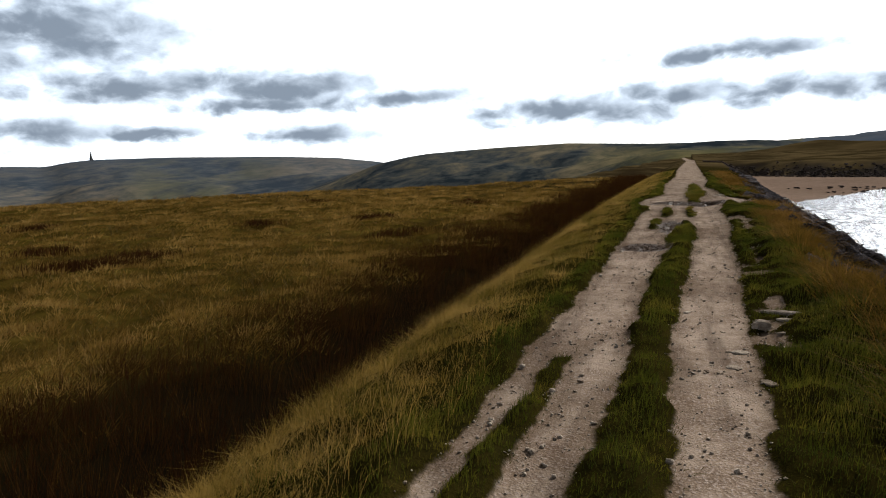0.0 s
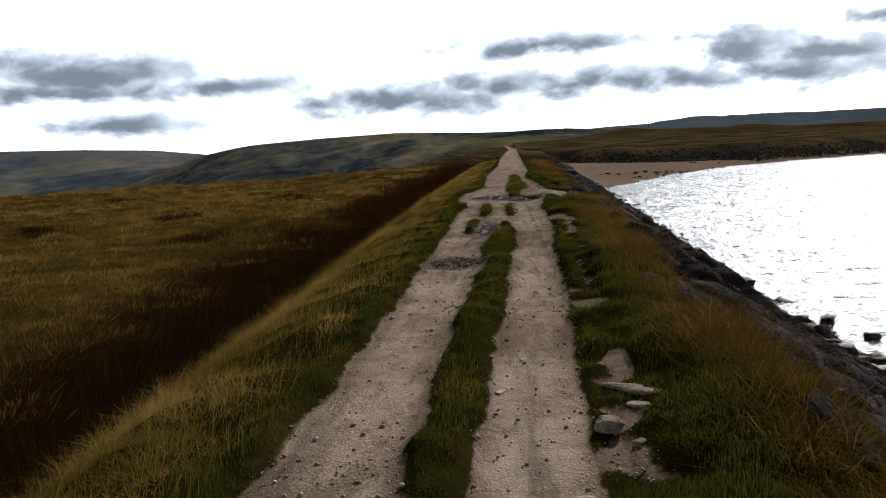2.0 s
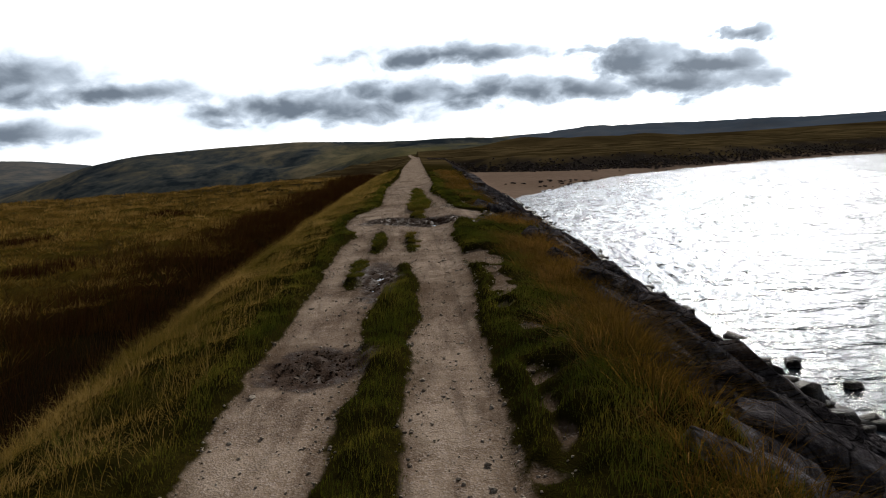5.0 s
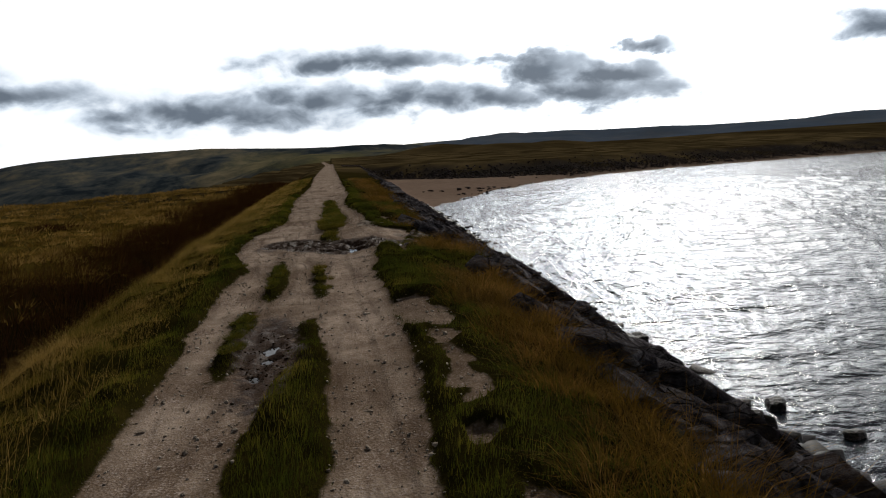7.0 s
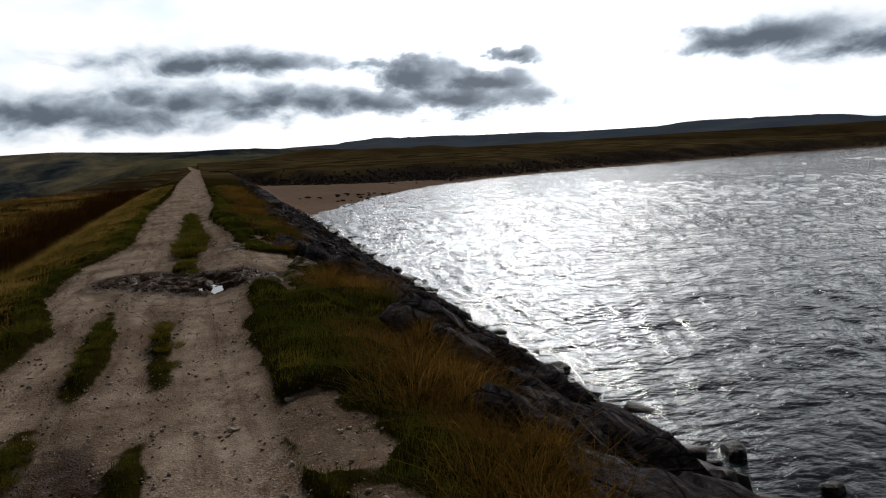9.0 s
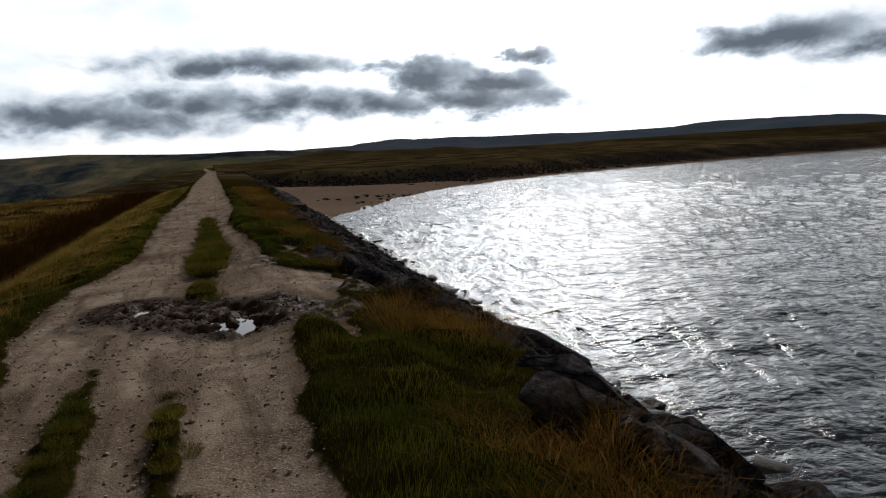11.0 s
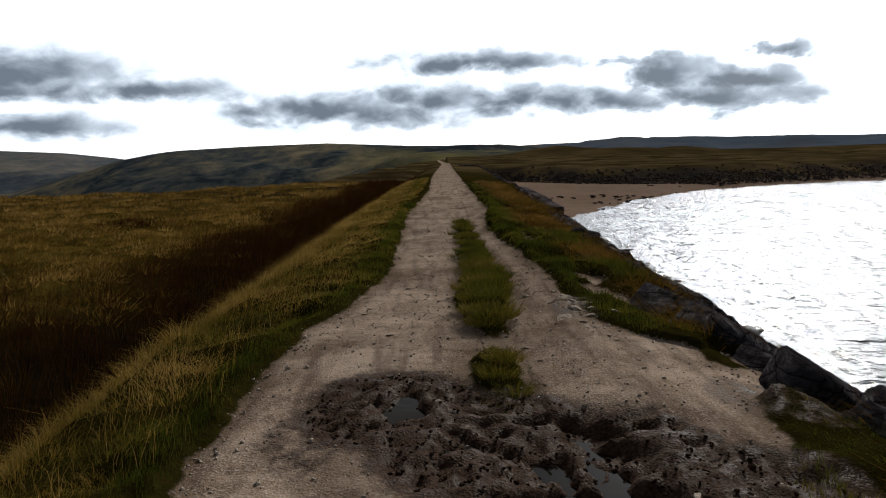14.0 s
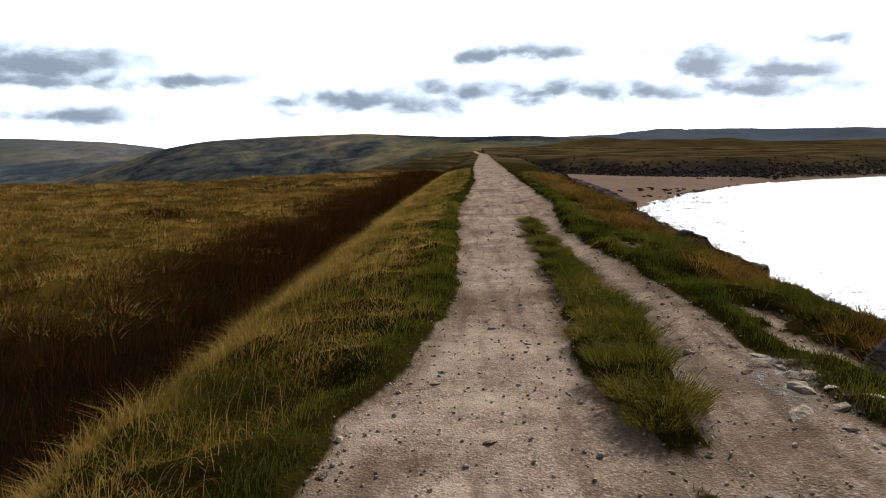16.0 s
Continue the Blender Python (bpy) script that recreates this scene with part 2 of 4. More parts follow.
def hill_material():
    m, n = material("hillside")
    pos = n.add("ShaderNodeNewGeometry").outputs["Position"]
    flat = n.add("ShaderNodeMapping", None, Vector=pos, Scale=(1.0, 0.45, 2.2)).outputs[0]
    a = n.noise(flat, 0.004, 6.0, 0.6, 0.6).outputs[0]
    b = n.noise(pos, 0.03, 5.0, 0.65).outputs[0]
    # diagonal streaks that put gully shading into the hill colour
    c = n.noise(n.add("ShaderNodeMapping", None, Vector=pos, Rotation=(0.0, 0.35, 0.5), Scale=(1.0, 0.35, 2.5)).outputs[0], 0.016, 5.0, 0.7, 0.8).outputs[0]
    t = n.math("ADD", n.math("MULTIPLY", a, 0.5), n.math("ADD", n.math("MULTIPLY", b, 0.22), n.math("MULTIPLY", c, 0.36)))
    # pale fields, plus a sunlit patch on the west hill put into the colour
    tone = n.add("ShaderNodeAttribute", {"attribute_name": "meadow_sunlit"}).outputs["Fac"]
    # heather tones with the gully and cloud shade mixed in
    heath_shaded = n.ramp(t, [(0.45, (0.012, 0.017, 0.021)), (0.51, (0.042, 0.047, 0.046)), (0.56, (0.088, 0.079, 0.057)), (0.64, (0.18, 0.145, 0.095))])
    grass = n.ramp(t, [(0.40, (0.0409, 0.0454, 0.0189)), (0.55, (0.0798, 0.0752, 0.0326)), (0.68, (0.1361, 0.1179, 0.0544))])
    brown = n.ramp(t, [(0.44, (0.018, 0.012, 0.006)), (0.53, (0.040, 0.029, 0.013)), (0.62, (0.078, 0.055, 0.025))])
    near = n.add("ShaderNodeAttribute", {"attribute_name": "near_moor"}).outputs["Fac"]
    col = n.mix(near, n.mix(n.math("MULTIPLY", tone, n.maprange(a, 0.4, 0.6)), heath_shaded, grass), brown)
    # aerial haze put into the colour as a blue tint
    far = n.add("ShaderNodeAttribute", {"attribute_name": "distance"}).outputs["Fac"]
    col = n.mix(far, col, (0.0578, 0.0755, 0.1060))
    p = n.add("ShaderNodeBsdfPrincipled", None, Base_Color=col, Roughness=1.0, Specular_IOR_Level=0.0)
    finish(n, p.outputs[0])
    return m


def stone_material(name, dark, mid, light, wet=0.0, lichen=(0.21, 0.2, 0.18)):
    m, n = material(name)
    rnd = n.add("ShaderNodeObjectInfo").outputs["Random"]
    isl = n.add("ShaderNodeNewGeometry")
    pos = isl.outputs["Position"]
    a = n.noise(pos, 3.5, 6.0, 0.65).outputs[0]
    b = n.noise(pos, 28.0, 5.0, 0.65).outputs[0]
    t = n.math("ADD", n.math("MULTIPLY", a, 0.6), n.math("ADD", n.math("MULTIPLY", b, 0.3), n.math("MULTIPLY", rnd, 0.12)))
    col = n.ramp(t, [(0.38, dark), (0.52, mid), (0.68, light)])
    col = n.mix(n.maprange(b, 0.6, 0.72, 0.0, 0.5), col, lichen)
    bump = n.add("ShaderNodeBump", None, Strength=0.8, Distance=0.05, Height=n.math("ADD", n.math("MULTIPLY", a, 1.0), n.math("MULTIPLY", b, 0.4)))
    p = n.add("ShaderNodeBsdfPrincipled", None, Base_Color=col, Roughness=0.85 - wet, Normal=bump.outputs[0], Specular_IOR_Level=wet * 0.4)
    finish(n, p.outputs[0])
    return m


def water_material(name, deep, scale, distance, rough):
    m, n = material(name)
    pos = n.add("ShaderNodeNewGeometry").outputs["Position"]
    v = n.add("ShaderNodeMapping", None, Vector=pos, Rotation=(0, 0, radians(-20)), Scale=(0.8, 1.15, 1.0)).outputs[0]
    waves = n.noise(v, scale, 6.0, 0.58, 0.25).outputs[0]
    swell = n.noise(v, scale * 0.26, 3.0, 0.55, 0.2).outputs[0]
    roll = n.noise(v, scale * 0.065, 3.0, 0.55, 0.2).outputs[0]
    gust = n.noise(pos, 0.05, 3.0).outputs[0]
    h = n.math("ADD", waves, n.math("ADD", n.math("MULTIPLY", swell, 2.5), n.math("MULTIPLY", roll, 4.0)))
    bump = n.add("ShaderNodeBump", None, Strength=n.maprange(gust, 0.3, 0.7, 0.75, 1.0), Distance=distance, Height=h)
    p = n.add("ShaderNodeBsdfPrincipled", None, Base_Color=(*deep, 1), Roughness=rough, IOR=1.333, Normal=bump.outputs[0])
    finish(n, p.outputs[0])
    return m


def rock_material(name):
    """Weathered gritstone: bedded, cracked and pitted, dark with paler lichen."""
    m, n = material(name)
    rnd = n.add("ShaderNodeObjectInfo").outputs["Random"]
    pos = n.add("ShaderNodeNewGeometry").outputs["Position"]
    bed = n.add("ShaderNodeMapping", None, Vector=pos, Rotation=(0.3, 0.5, 0.2), Scale=(1.0, 0.6, 3.2)).outputs[0]
    a = n.noise(bed, 2.6, 8.0, 0.7, 0.8).outputs[0]
    b = n.noise(pos, 17.0, 6.0, 0.7).outputs[0]
    cr = n.add("ShaderNodeTexVoronoi", {"feature": "DISTANCE_TO_EDGE"}, Vector=n.mix(0.12, bed, n.noise(pos, 4.0).outputs["Color"]), Scale=2.8).outputs["Distance"]
    crack = n.maprange(cr, 0.0, 0.05, 0.35, 1.0)
    t = n.math("ADD", n.math("MULTIPLY", a, 0.62), n.math("ADD", n.math("MULTIPLY", b, 0.33), n.math("MULTIPLY", rnd, 0.1)))
    col = n.ramp(t, [(0.40, (0.0163, 0.0149, 0.0176)), (0.50, (0.042, 0.038, 0.042)), (0.58, (0.10, 0.093, 0.10)), (0.70, (0.25, 0.237, 0.26))])
    col = n.mix(n.maprange(n.noise(pos, 1.1, 3.0).outputs[0], 0.55, 0.7, 0.0, 0.6), col, (0.040, 0.024, 0.014))
    col = n.mix(crack, (0.004, 0.0035, 0.003), col)
    h = n.math("ADD", n.math("MULTIPLY", a, 1.0), n.math("ADD", n.math("MULTIPLY", b, 0.35), n.math("MULTIPLY", crack, 0.35)))
    bump = n.add("ShaderNodeBump", None, Strength=1.0, Distance=0.16, Height=h)
    p = n.add("ShaderNodeBsdfPrincipled", None, Base_Color=col, Roughness=0.9, Normal=bump.outputs[0], Specular_IOR_Level=0.0)
    finish(n, p.outputs[0])
    return m


M_GROUND = ground_material()
M_HILL = hill_material()
M_STONE = rock_material("bank_stone")
M_WETSTONE = stone_material("shore_stone", (0.005, 0.004, 0.004), (0.013, 0.010, 0.009), (0.032, 0.021, 0.016), 0.35, (0.035, 0.024, 0.017))
M_PEBBLE = stone_material("track_stone", (0.1050, 0.0788, 0.0598), (0.2450, 0.2012, 0.1630), (0.4550, 0.4026, 0.3408), 0.0, (0.5600, 0.5076, 0.4406))
M_MUD = stone_material("mud_clod", (0.0132, 0.0080, 0.0051), (0.0308, 0.0200, 0.0136), (0.0660, 0.0450, 0.0306), 0.0, (0.0880, 0.0600, 0.0425))
M_DARKROCK = stone_material("beach_stone", (0.016, 0.012, 0.011), (0.042, 0.033, 0.030), (0.10, 0.085, 0.078), 0.0, (0.13, 0.115, 0.11))
M_WATER = water_material("reservoir_water", (0.008, 0.012, 0.017), 2.3, 0.095, 0.03)
M_PUDDLE = water_material("puddle_water", (0.012, 0.010, 0.008), 6.0, 0.001, 0.02)
M_TOWER = stone_material("tower_stone", (0.03, 0.03, 0.03), (0.06, 0.06, 0.06), (0.1, 0.1, 0.1))

# ---- terrain ----
WATER_Z = -3.3


def hashed(ix, iy, seed):
    h = (ix.astype(np.int64) * 374761393 + iy.astype(np.int64) * 668265263 + seed * 1442695) & 0xFFFFFFFF
    h = ((h ^ (h >> 13)) * 1274126177) & 0xFFFFFFFF
    return ((h ^ (h >> 16)) & 0xFFFF) / 65535.0


def vnoise(x, y, seed=0):
    """Smooth value noise, 0 to 1, one lattice step per metre."""
    ix, iy = np.floor(x), np.floor(y)
    fx, fy = x - ix, y - iy
    fx, fy = fx * fx * (3 - 2 * fx), fy * fy * (3 - 2 * fy)
    a, b = hashed(ix, iy, seed), hashed(ix + 1, iy, seed)
    c, d = hashed(ix, iy + 1, seed), hashed(ix + 1, iy + 1, seed)
    return (a * (1 - fx) + b * fx) * (1 - fy) + (c * (1 - fx) + d * fx) * fy


def fbm(x, y, size, seed=0, octaves=4):
    total, amp, norm = 0.0, 1.0, 0.0
    for k in range(octaves):
        total = total + amp * vnoise(x / size * 2**k + 17.3 * k, y / size * 2**k - 9.1 * k, seed + k)
        norm += amp
        amp *= 0.5
    return total / norm


def smooth(v, a, b):
    t = np.clip((v - a) / (b - a), 0, 1)
    return t * t * (3 - 2 * t)


def ellipse(x, y, cx, cy, rx, ry):
    """Metres (roughly) inside an ellipse on the plan; negative outside."""
    return (1 - np.hypot((x - cx) / rx, (y - cy) / ry)) * min(rx, ry)


# edges of the two-rut track along the crest of the dam, as x against y
LEFT_EDGE = ([-5, 3, 6, 9.4, 14.5, 19, 20.5, 21.5, 22.7, 23.6, 24.6, 25.3, 26.3, 28, 38, 51, 67, 83, 130, 170], [-1.3, -1.24, -1.13, -1.0, -0.95, -0.85, -0.8, -1.0, -1.2, -1.2, -1.13, -1.06, -0.74, -0.53, -0.57, -0.05, 0.0, 0.25, 1.3, 2.2])
RIGHT_EDGE = ([-5, 3.3, 6, 9.7, 13, 16, 18.2, 20.9, 21.6, 22.5, 24.45, 24.65, 25.1, 26, 28, 32.6, 34.3, 37.7, 57, 98, 130, 170], [0.5, 0.53, 0.62, 0.84, 0.92, 1.15, 1.1, 1.26, 1.5, 2.0, 2.3, 1.8, 1.55, 1.53, 1.5, 1.25, 1.3, 1.6, 1.9, 2.6, 3.2, 4.0])
STRIP_A = ([-5, 3, 4.4, 7.5, 10.7, 11.7, 12.7, 15, 16.2, 16.8], [-0.5, -0.45, -0.36, -0.33, -0.19, -0.09, -0.17, -0.03, 0.07, 0.22], [-5, 3, 6.3, 9.5, 10.7, 12, 13.4, 15.4, 16.8], [-0.05, -0.02, -0.02, 0.15, 0.21, 0.27, 0.33, 0.41, 0.28])
STRIP_B = ([24.9, 25.4, 26.2, 27.3, 30, 34.3, 35.2], [0.58, 0.42, 0.33, 0.46, 0.54, 0.66, 0.74], [24.9, 25.4, 26.2, 27.2, 28.4, 31, 34.6, 35.2], [0.75, 0.76, 0.88, 1.0, 0.97, 0.93, 0.88, 0.8])
TURF_LIMIT = ([-5, 6, 9.8, 14, 17, 20, 22, 25, 27, 33, 40, 52, 150], [2.15, 2.05, 2.0, 2.55, 2.7, 3.0, 3.0, 2.6, 3.0, 3.1, 3.6, 4.4, 8.5])
TUFTS = [(-0.43, 16.4, 0.12, 1.15), (-0.23, 19.3, 0.12, 1.3), (0.36, 19.1, 0.09, 1.0), (0.57, 23.85, 0.17, 0.5), (-0.85, 20.2, 0.12, 0.35)]
BARE = [(1.42, 16.4, 0.36, 0.7), (1.38, 14.7, 0.1, 0.9), (1.3, 12.6, 0.09, 0.7), (0.82, 6.4, 0.16, 0.7), (0.98, 8.4, 0.09, 1.0), (1.1, 10.7, 0.06, 0.8), (1.78, 21.0, 0.14, 0.6),
        (1.81, 31.4, 0.16, 0.8), (2.13, 30.2, 0.2, 0.5), (2.04, 26.8, 0.25, 0.7), (2.45, 23.7, 0.45, 0.65)]
MUD = [(-0.15, 23.3, 0.6, 0.65), (0.4, 22.75, 0.65, 0.75), (1.0, 22.2, 0.7, 0.8), (1.6, 22.0, 0.5, 0.5), (-0.12, 15.6, 0.24, 1.15), (-0.5, 12.0, 0.4, 0.48)]
DAMP = [(1.5, 25.5, 0.25, 1.0), (0.95, 20.7, 0.2, 0.15), (2.3, 23.2, 0.5, 0.5), (-0.6, 22.9, 0.35, 0.6), (0.5, 20.4, 0.2, 0.2)]

# hollows that hold water, and the sheets of water lying in them
HOLLOWS = [(0.98, 22.4, 0.13, 0.5), (1.03, 21.9, 0.2, 0.28), (0.7, 22.0, 0.22, 0.16), (0.72, 22.4, 0.1, 0.2), (-0.1, 23.35, 0.14, 0.22), (0.3, 22.7, 0.1, 0.06), (-0.12, 15.7, 0.06, 0.4), (-0.17, 15.1, 0.05, 0.2)]
PUDDLES = [(0.92, 22.15, 0.5, 0.78), (-0.1, 23.35, 0.24, 0.34), (0.3, 22.7, 0.16, 0.12), (-0.13, 15.5, 0.14, 0.75)]


def turf_depth(x, y):
    """Metres into the grass from the edge of the bare track (negative on the track)."""
    wob = (fbm(x, y, 0.55, 3, 3) - 0.5) * 0.17 + (fbm(x, y, 0.12, 8, 2) - 0.5) * 0.07
    g = np.maximum(np.interp(y, *LEFT_EDGE) - x, x - np.interp(y, *RIGHT_EDGE))
    for la, lb, ra, rb in (STRIP_A, STRIP_B):
        s = np.minimum(x - np.interp(y, la, lb), np.interp(y, ra, rb) - x)
        s = np.minimum(s, np.minimum(y - la[0], la[-1] - y) * 0.5)
        g = np.maximum(g, s)
    thin = 0.085 - np.abs(x - (-0.96 + 0.035 * (y - 2)))
    g = np.maximum(g, np.minimum(thin, (5.3 - y) * 0.3))
    for t in TUFTS:
        g = np.maximum(g, ellipse(x, y, *t))
    for b in BARE:
        g = np.minimum(g, -ellipse(x, y, *b) + 0.5 * (fbm(x, y, 0.3, 13, 2) - 0.42))
    # the far track is worn wider and patchier
    return g + wob


def mud_depth(x, y):
    g = np.full(np.shape(x), -1.0)
    for t in MUD:
        g = np.maximum(g, ellipse(x, y, *t))
    return g


def shift(y):
    return 0.019 * np.maximum(0, y - 25)


def shore_y(x):
    return np.interp(x, [4, 11, 20, 31, 47, 72, 114, 167, 219, 500], [58, 71, 88, 103, 118.6, 131, 147, 162, 172, 230])


def beach_back(x):
    return np.maximum(np.interp(x, [-10, 12, 21, 28, 45, 60], [150, 128, 117, 113.5, 114, 121]), shore_y(x) + 1.5)


def height(x, y):
    x, y = np.asarray(x, float), np.asarray(y, float)
    u = x - shift(y)
    # crest and landward bank of the dam
    left = np.interp(u, [-400, -60, -20, -9, -7.2, -5.8, -4.9, -2.8, -2.35, -1.6, -1.0, 0, 0.8], [-3.6, -2.9, -2.45, -2.25, -2.3, -2.6, -2.4, -0.55, -0.30, -0.1, -0.02, 0, 0])
    flat_end = smooth(y, 120, 260)
    left = left * (1 - flat_end) - 0.3 * flat_end
    left = left + ((fbm(x, y, 9.0, 21) - 0.5) * 0.9 + (fbm(x, y, 1.7, 24, 2) - 0.5) * 0.42) * smooth(-u, 7, 13)
    # the moor falls away into the valley
    ye = np.interp(x, [-400, -150, -87, -60, -36, -20, -8, 0], [-60, 30, 68, 98, 106, 132, 225, 320])
    over = np.maximum(0, y - ye) * smooth(-u, 3, 8)
    left = left - 0.3 * over * over / (over + 15)
    # reservoir side: verge, pitched stone slope, bed
    lim = np.interp(y, *TURF_LIMIT)
    right = np.interp(u, [0, 0.9, 1.4, 2.0], [0, 0.02, 0.11, 0.03])
    sx = 7.45 + 0.055 * np.maximum(0, y - 22)
    slope = -0.12 + (x - lim) / (sx - lim) * (WATER_Z + 0.12)
    vb = -0.12 + (0.03 + 0.12) * np.clip((lim - x) / np.maximum(lim - shift(y) - 2.0, 0.15), 0, 1)
    right = np.where(u > 2.0, np.where(x > lim, slope, vb), right)
    right = np.maximum(right, -6.0)
    # beach at the end of the water, bank behind it, moor beyond
    ys, yb = shore_y(x), beach_back(x)
    d = y - ys
    beach = WATER_Z + np.where(d < 0, d * 0.06, 0.75 * np.clip(d / np.maximum(yb - ys, 1.5), 0, 1))
    b = y - yb
    beach = beach + np.clip(b, 0, 9) / 9 * 2.15 * (1 + 0.35 * (fbm(x, y, 6.0, 5) - 0.5)) + np.clip(b - 9, 0, 400) * 0.006 + smooth(b, 4, 14) * (fbm(x, y, 14.0, 6) - 0.5) * 0.7
    beach = beach + np.clip(x - 60, 0, 200) * 0.006 * smooth(b, 0, 9)
    right = np.maximum(right, beach)
    z = np.where(u < 0.8, left, right)
    # relief of track and turf
    near = (np.abs(u) < 8) & (y < 60)
    zz = np.zeros_like(z)
    xn, yn = x[near], y[near]
    g = turf_depth(xn, yn)
    grassy = smooth(g, -0.03, 0.10)
    md = smooth(mud_depth(xn, yn), -0.15, 0.2)
    rel = grassy * (0.065 + 0.16 * (fbm(xn, yn, 0.38, 33, 2) - 0.5)) + (fbm(xn, yn, 0.8, 31) - 0.5) * (0.05 + 0.15 * grassy) + (fbm(xn, yn, 0.2, 35, 2) - 0.5) * 0.018
    churn = 0.05 - np.abs(fbm(xn, yn, 0.13, 41, 2) - 0.5) * 0.16 + (fbm(xn, yn, 0.35, 47, 3) - 0.5) * 0.09
    rel = rel * (1 - 0.5 * md) + md * (churn - 0.055)
    for t in HOLLOWS:
        rel = rel - 0.07 * smooth(ellipse(xn, yn, t[0], t[1], t[2] * 1.4, t[3] * 1.4) + (fbm(xn, yn, 0.14, 49, 2) - 0.5) * 0.2, 0.0, 0.1)
    zz[near] = rel * smooth(xn - shift(yn), -5, -3)
    return z + zz


def mesh_from(name, verts, quads, mats, tris=None):
    """A mesh from numpy arrays of vertices, quads and triangles."""
    me = bpy.data.meshes.new(name)
    tris = np.zeros((0, 3), int) if tris is None else tris
    nl = quads.size + tris.size
    me.vertices.add(len(verts))
    me.vertices.foreach_set("co", np.ascontiguousarray(verts, np.float32).ravel())
    me.loops.add(nl)
    me.loops.foreach_set("vertex_index", np.concatenate([quads.ravel(), tris.ravel()]).astype(np.int32))
    me.polygons.add(len(quads) + len(tris))
    starts = np.concatenate([np.arange(len(quads)) * 4, quads.size + np.arange(len(tris)) * 3])
    me.polygons.foreach_set("loop_start", starts.astype(np.int32))
    me.update(calc_edges=True)
    me.validate()
    for m in mats:
        me.materials.append(m)
    return me


def attribute(me, name, values):
    a = me.attributes.new(name, "FLOAT", "POINT")
    a.data.foreach_set("value", np.ascontiguousarray(values, np.float32))


def shade_smooth(me):
    me.polygons.foreach_set("use_smooth", np.ones(len(me.polygons), bool))


def lines(parts):
    """Grid lines from (start, end, step) stretches, each step growing evenly to the next."""
    out = []
    for a, b, n in parts:
        out.append(np.linspace(a, b, n, endpoint=False))
    return np.concatenate(out)


def grid_quads(nx, ny):
    i, j = np.meshgrid(np.arange(nx - 1), np.arange(ny - 1))
    k = (j * nx + i).ravel()
    return np.stack([k, k + 1, k + nx + 1, k + nx], 1)


def build_ground():
    xs = np.concatenate([-np.geomspace(420, 9, 84), np.linspace(-8.8, -1.6, 40), np.linspace(-1.5, 3.0, 150), np.linspace(3.1, 8.2, 26), np.geomspace(8.5, 520, 58)])
    ys = np.concatenate([-np.geomspace(60, 0.4, 16), np.linspace(1.0, 11, 130, endpoint=False), np.linspace(11, 20.7, 150, endpoint=False), np.linspace(20.7, 24.7, 125, endpoint=False), np.linspace(24.7, 36, 150), np.linspace(36.2, 70, 90), np.linspace(70.6, 150, 100), np.geomspace(151, 430, 40)])
    gx, gy = np.meshgrid(xs, ys)
    x, y = gx.ravel(), gy.ravel()
    z = height(x, y)
    me = mesh_from("ground", np.stack([x, y, z], 1), grid_quads(len(xs), len(ys)), [M_GROUND])
    shade_smooth(me)
    u = x - shift(y)
    depth = turf_depth(x, y)
    attribute(me, "grass", smooth(depth, -0.08, 0.06))
    attribute(me, "soil", smooth(depth + (fbm(x, y, 0.9, 17, 3) - 0.5) * 0.3 + 0.5 * smooth(x - np.interp(y, *RIGHT_EDGE), -0.05, 0.1) * (y < 20), -0.2, 0.02))
    damp = np.max([0.5 * smooth(ellipse(x, y, *t), -0.1, 0.12) for t in DAMP], axis=0)
    attribute(me, "mud", np.maximum(smooth(mud_depth(x, y), -0.26, 0.15), damp))
    lim = np.interp(y, *TURF_LIMIT)
    ysh, yb = shore_y(x), beach_back(x)
    attribute(me, "sand", smooth(y, ysh - 8, ysh - 2) * (1 - smooth(y, yb - 1, yb + 1.5)) * smooth(z, -6, -3.6) * smooth(x - lim, 0.5, 3) * (1 - smooth(z, -2.6, -2.2)))
    rocky = smooth(x - lim, -0.15, 0.15) * (1 - smooth(y, yb - 6, yb)) * smooth(-z, 0.0, 0.2)
    bankrock = smooth(y, yb - 0.5, yb + 1) * (1 - smooth(y, yb + 5, yb + 11)) * smooth(x, 4, 9) * smooth(fbm(x, y, 5.0, 61), 0.35, 0.6)
    sandy = np.clip(smooth(y, ysh - 8, ysh - 2) * smooth(x - lim, 0.5, 3) * (1 - smooth(z, -2.6, -2.2)), 0, 1)
    attribute(me, "rock", np.clip(rocky * (1 - sandy) + 0.8 * bankrock, 0, 1))
    # extent of the near-black ground along the ditch
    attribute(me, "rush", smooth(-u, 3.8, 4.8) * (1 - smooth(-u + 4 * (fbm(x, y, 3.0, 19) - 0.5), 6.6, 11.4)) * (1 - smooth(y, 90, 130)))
    return tagged(new("ground", me), "moorland dam crest with a worn two-rut track", "ground", kind="structure")


def soft_interp(a, pts, width):
    """Interpolated skyline, rounded over the given degrees."""
    px, py = zip(*pts)
    return sum(np.interp(a + o * width, px, py) for o in (-1, -0.5, 0, 0.5, 1)) / 5


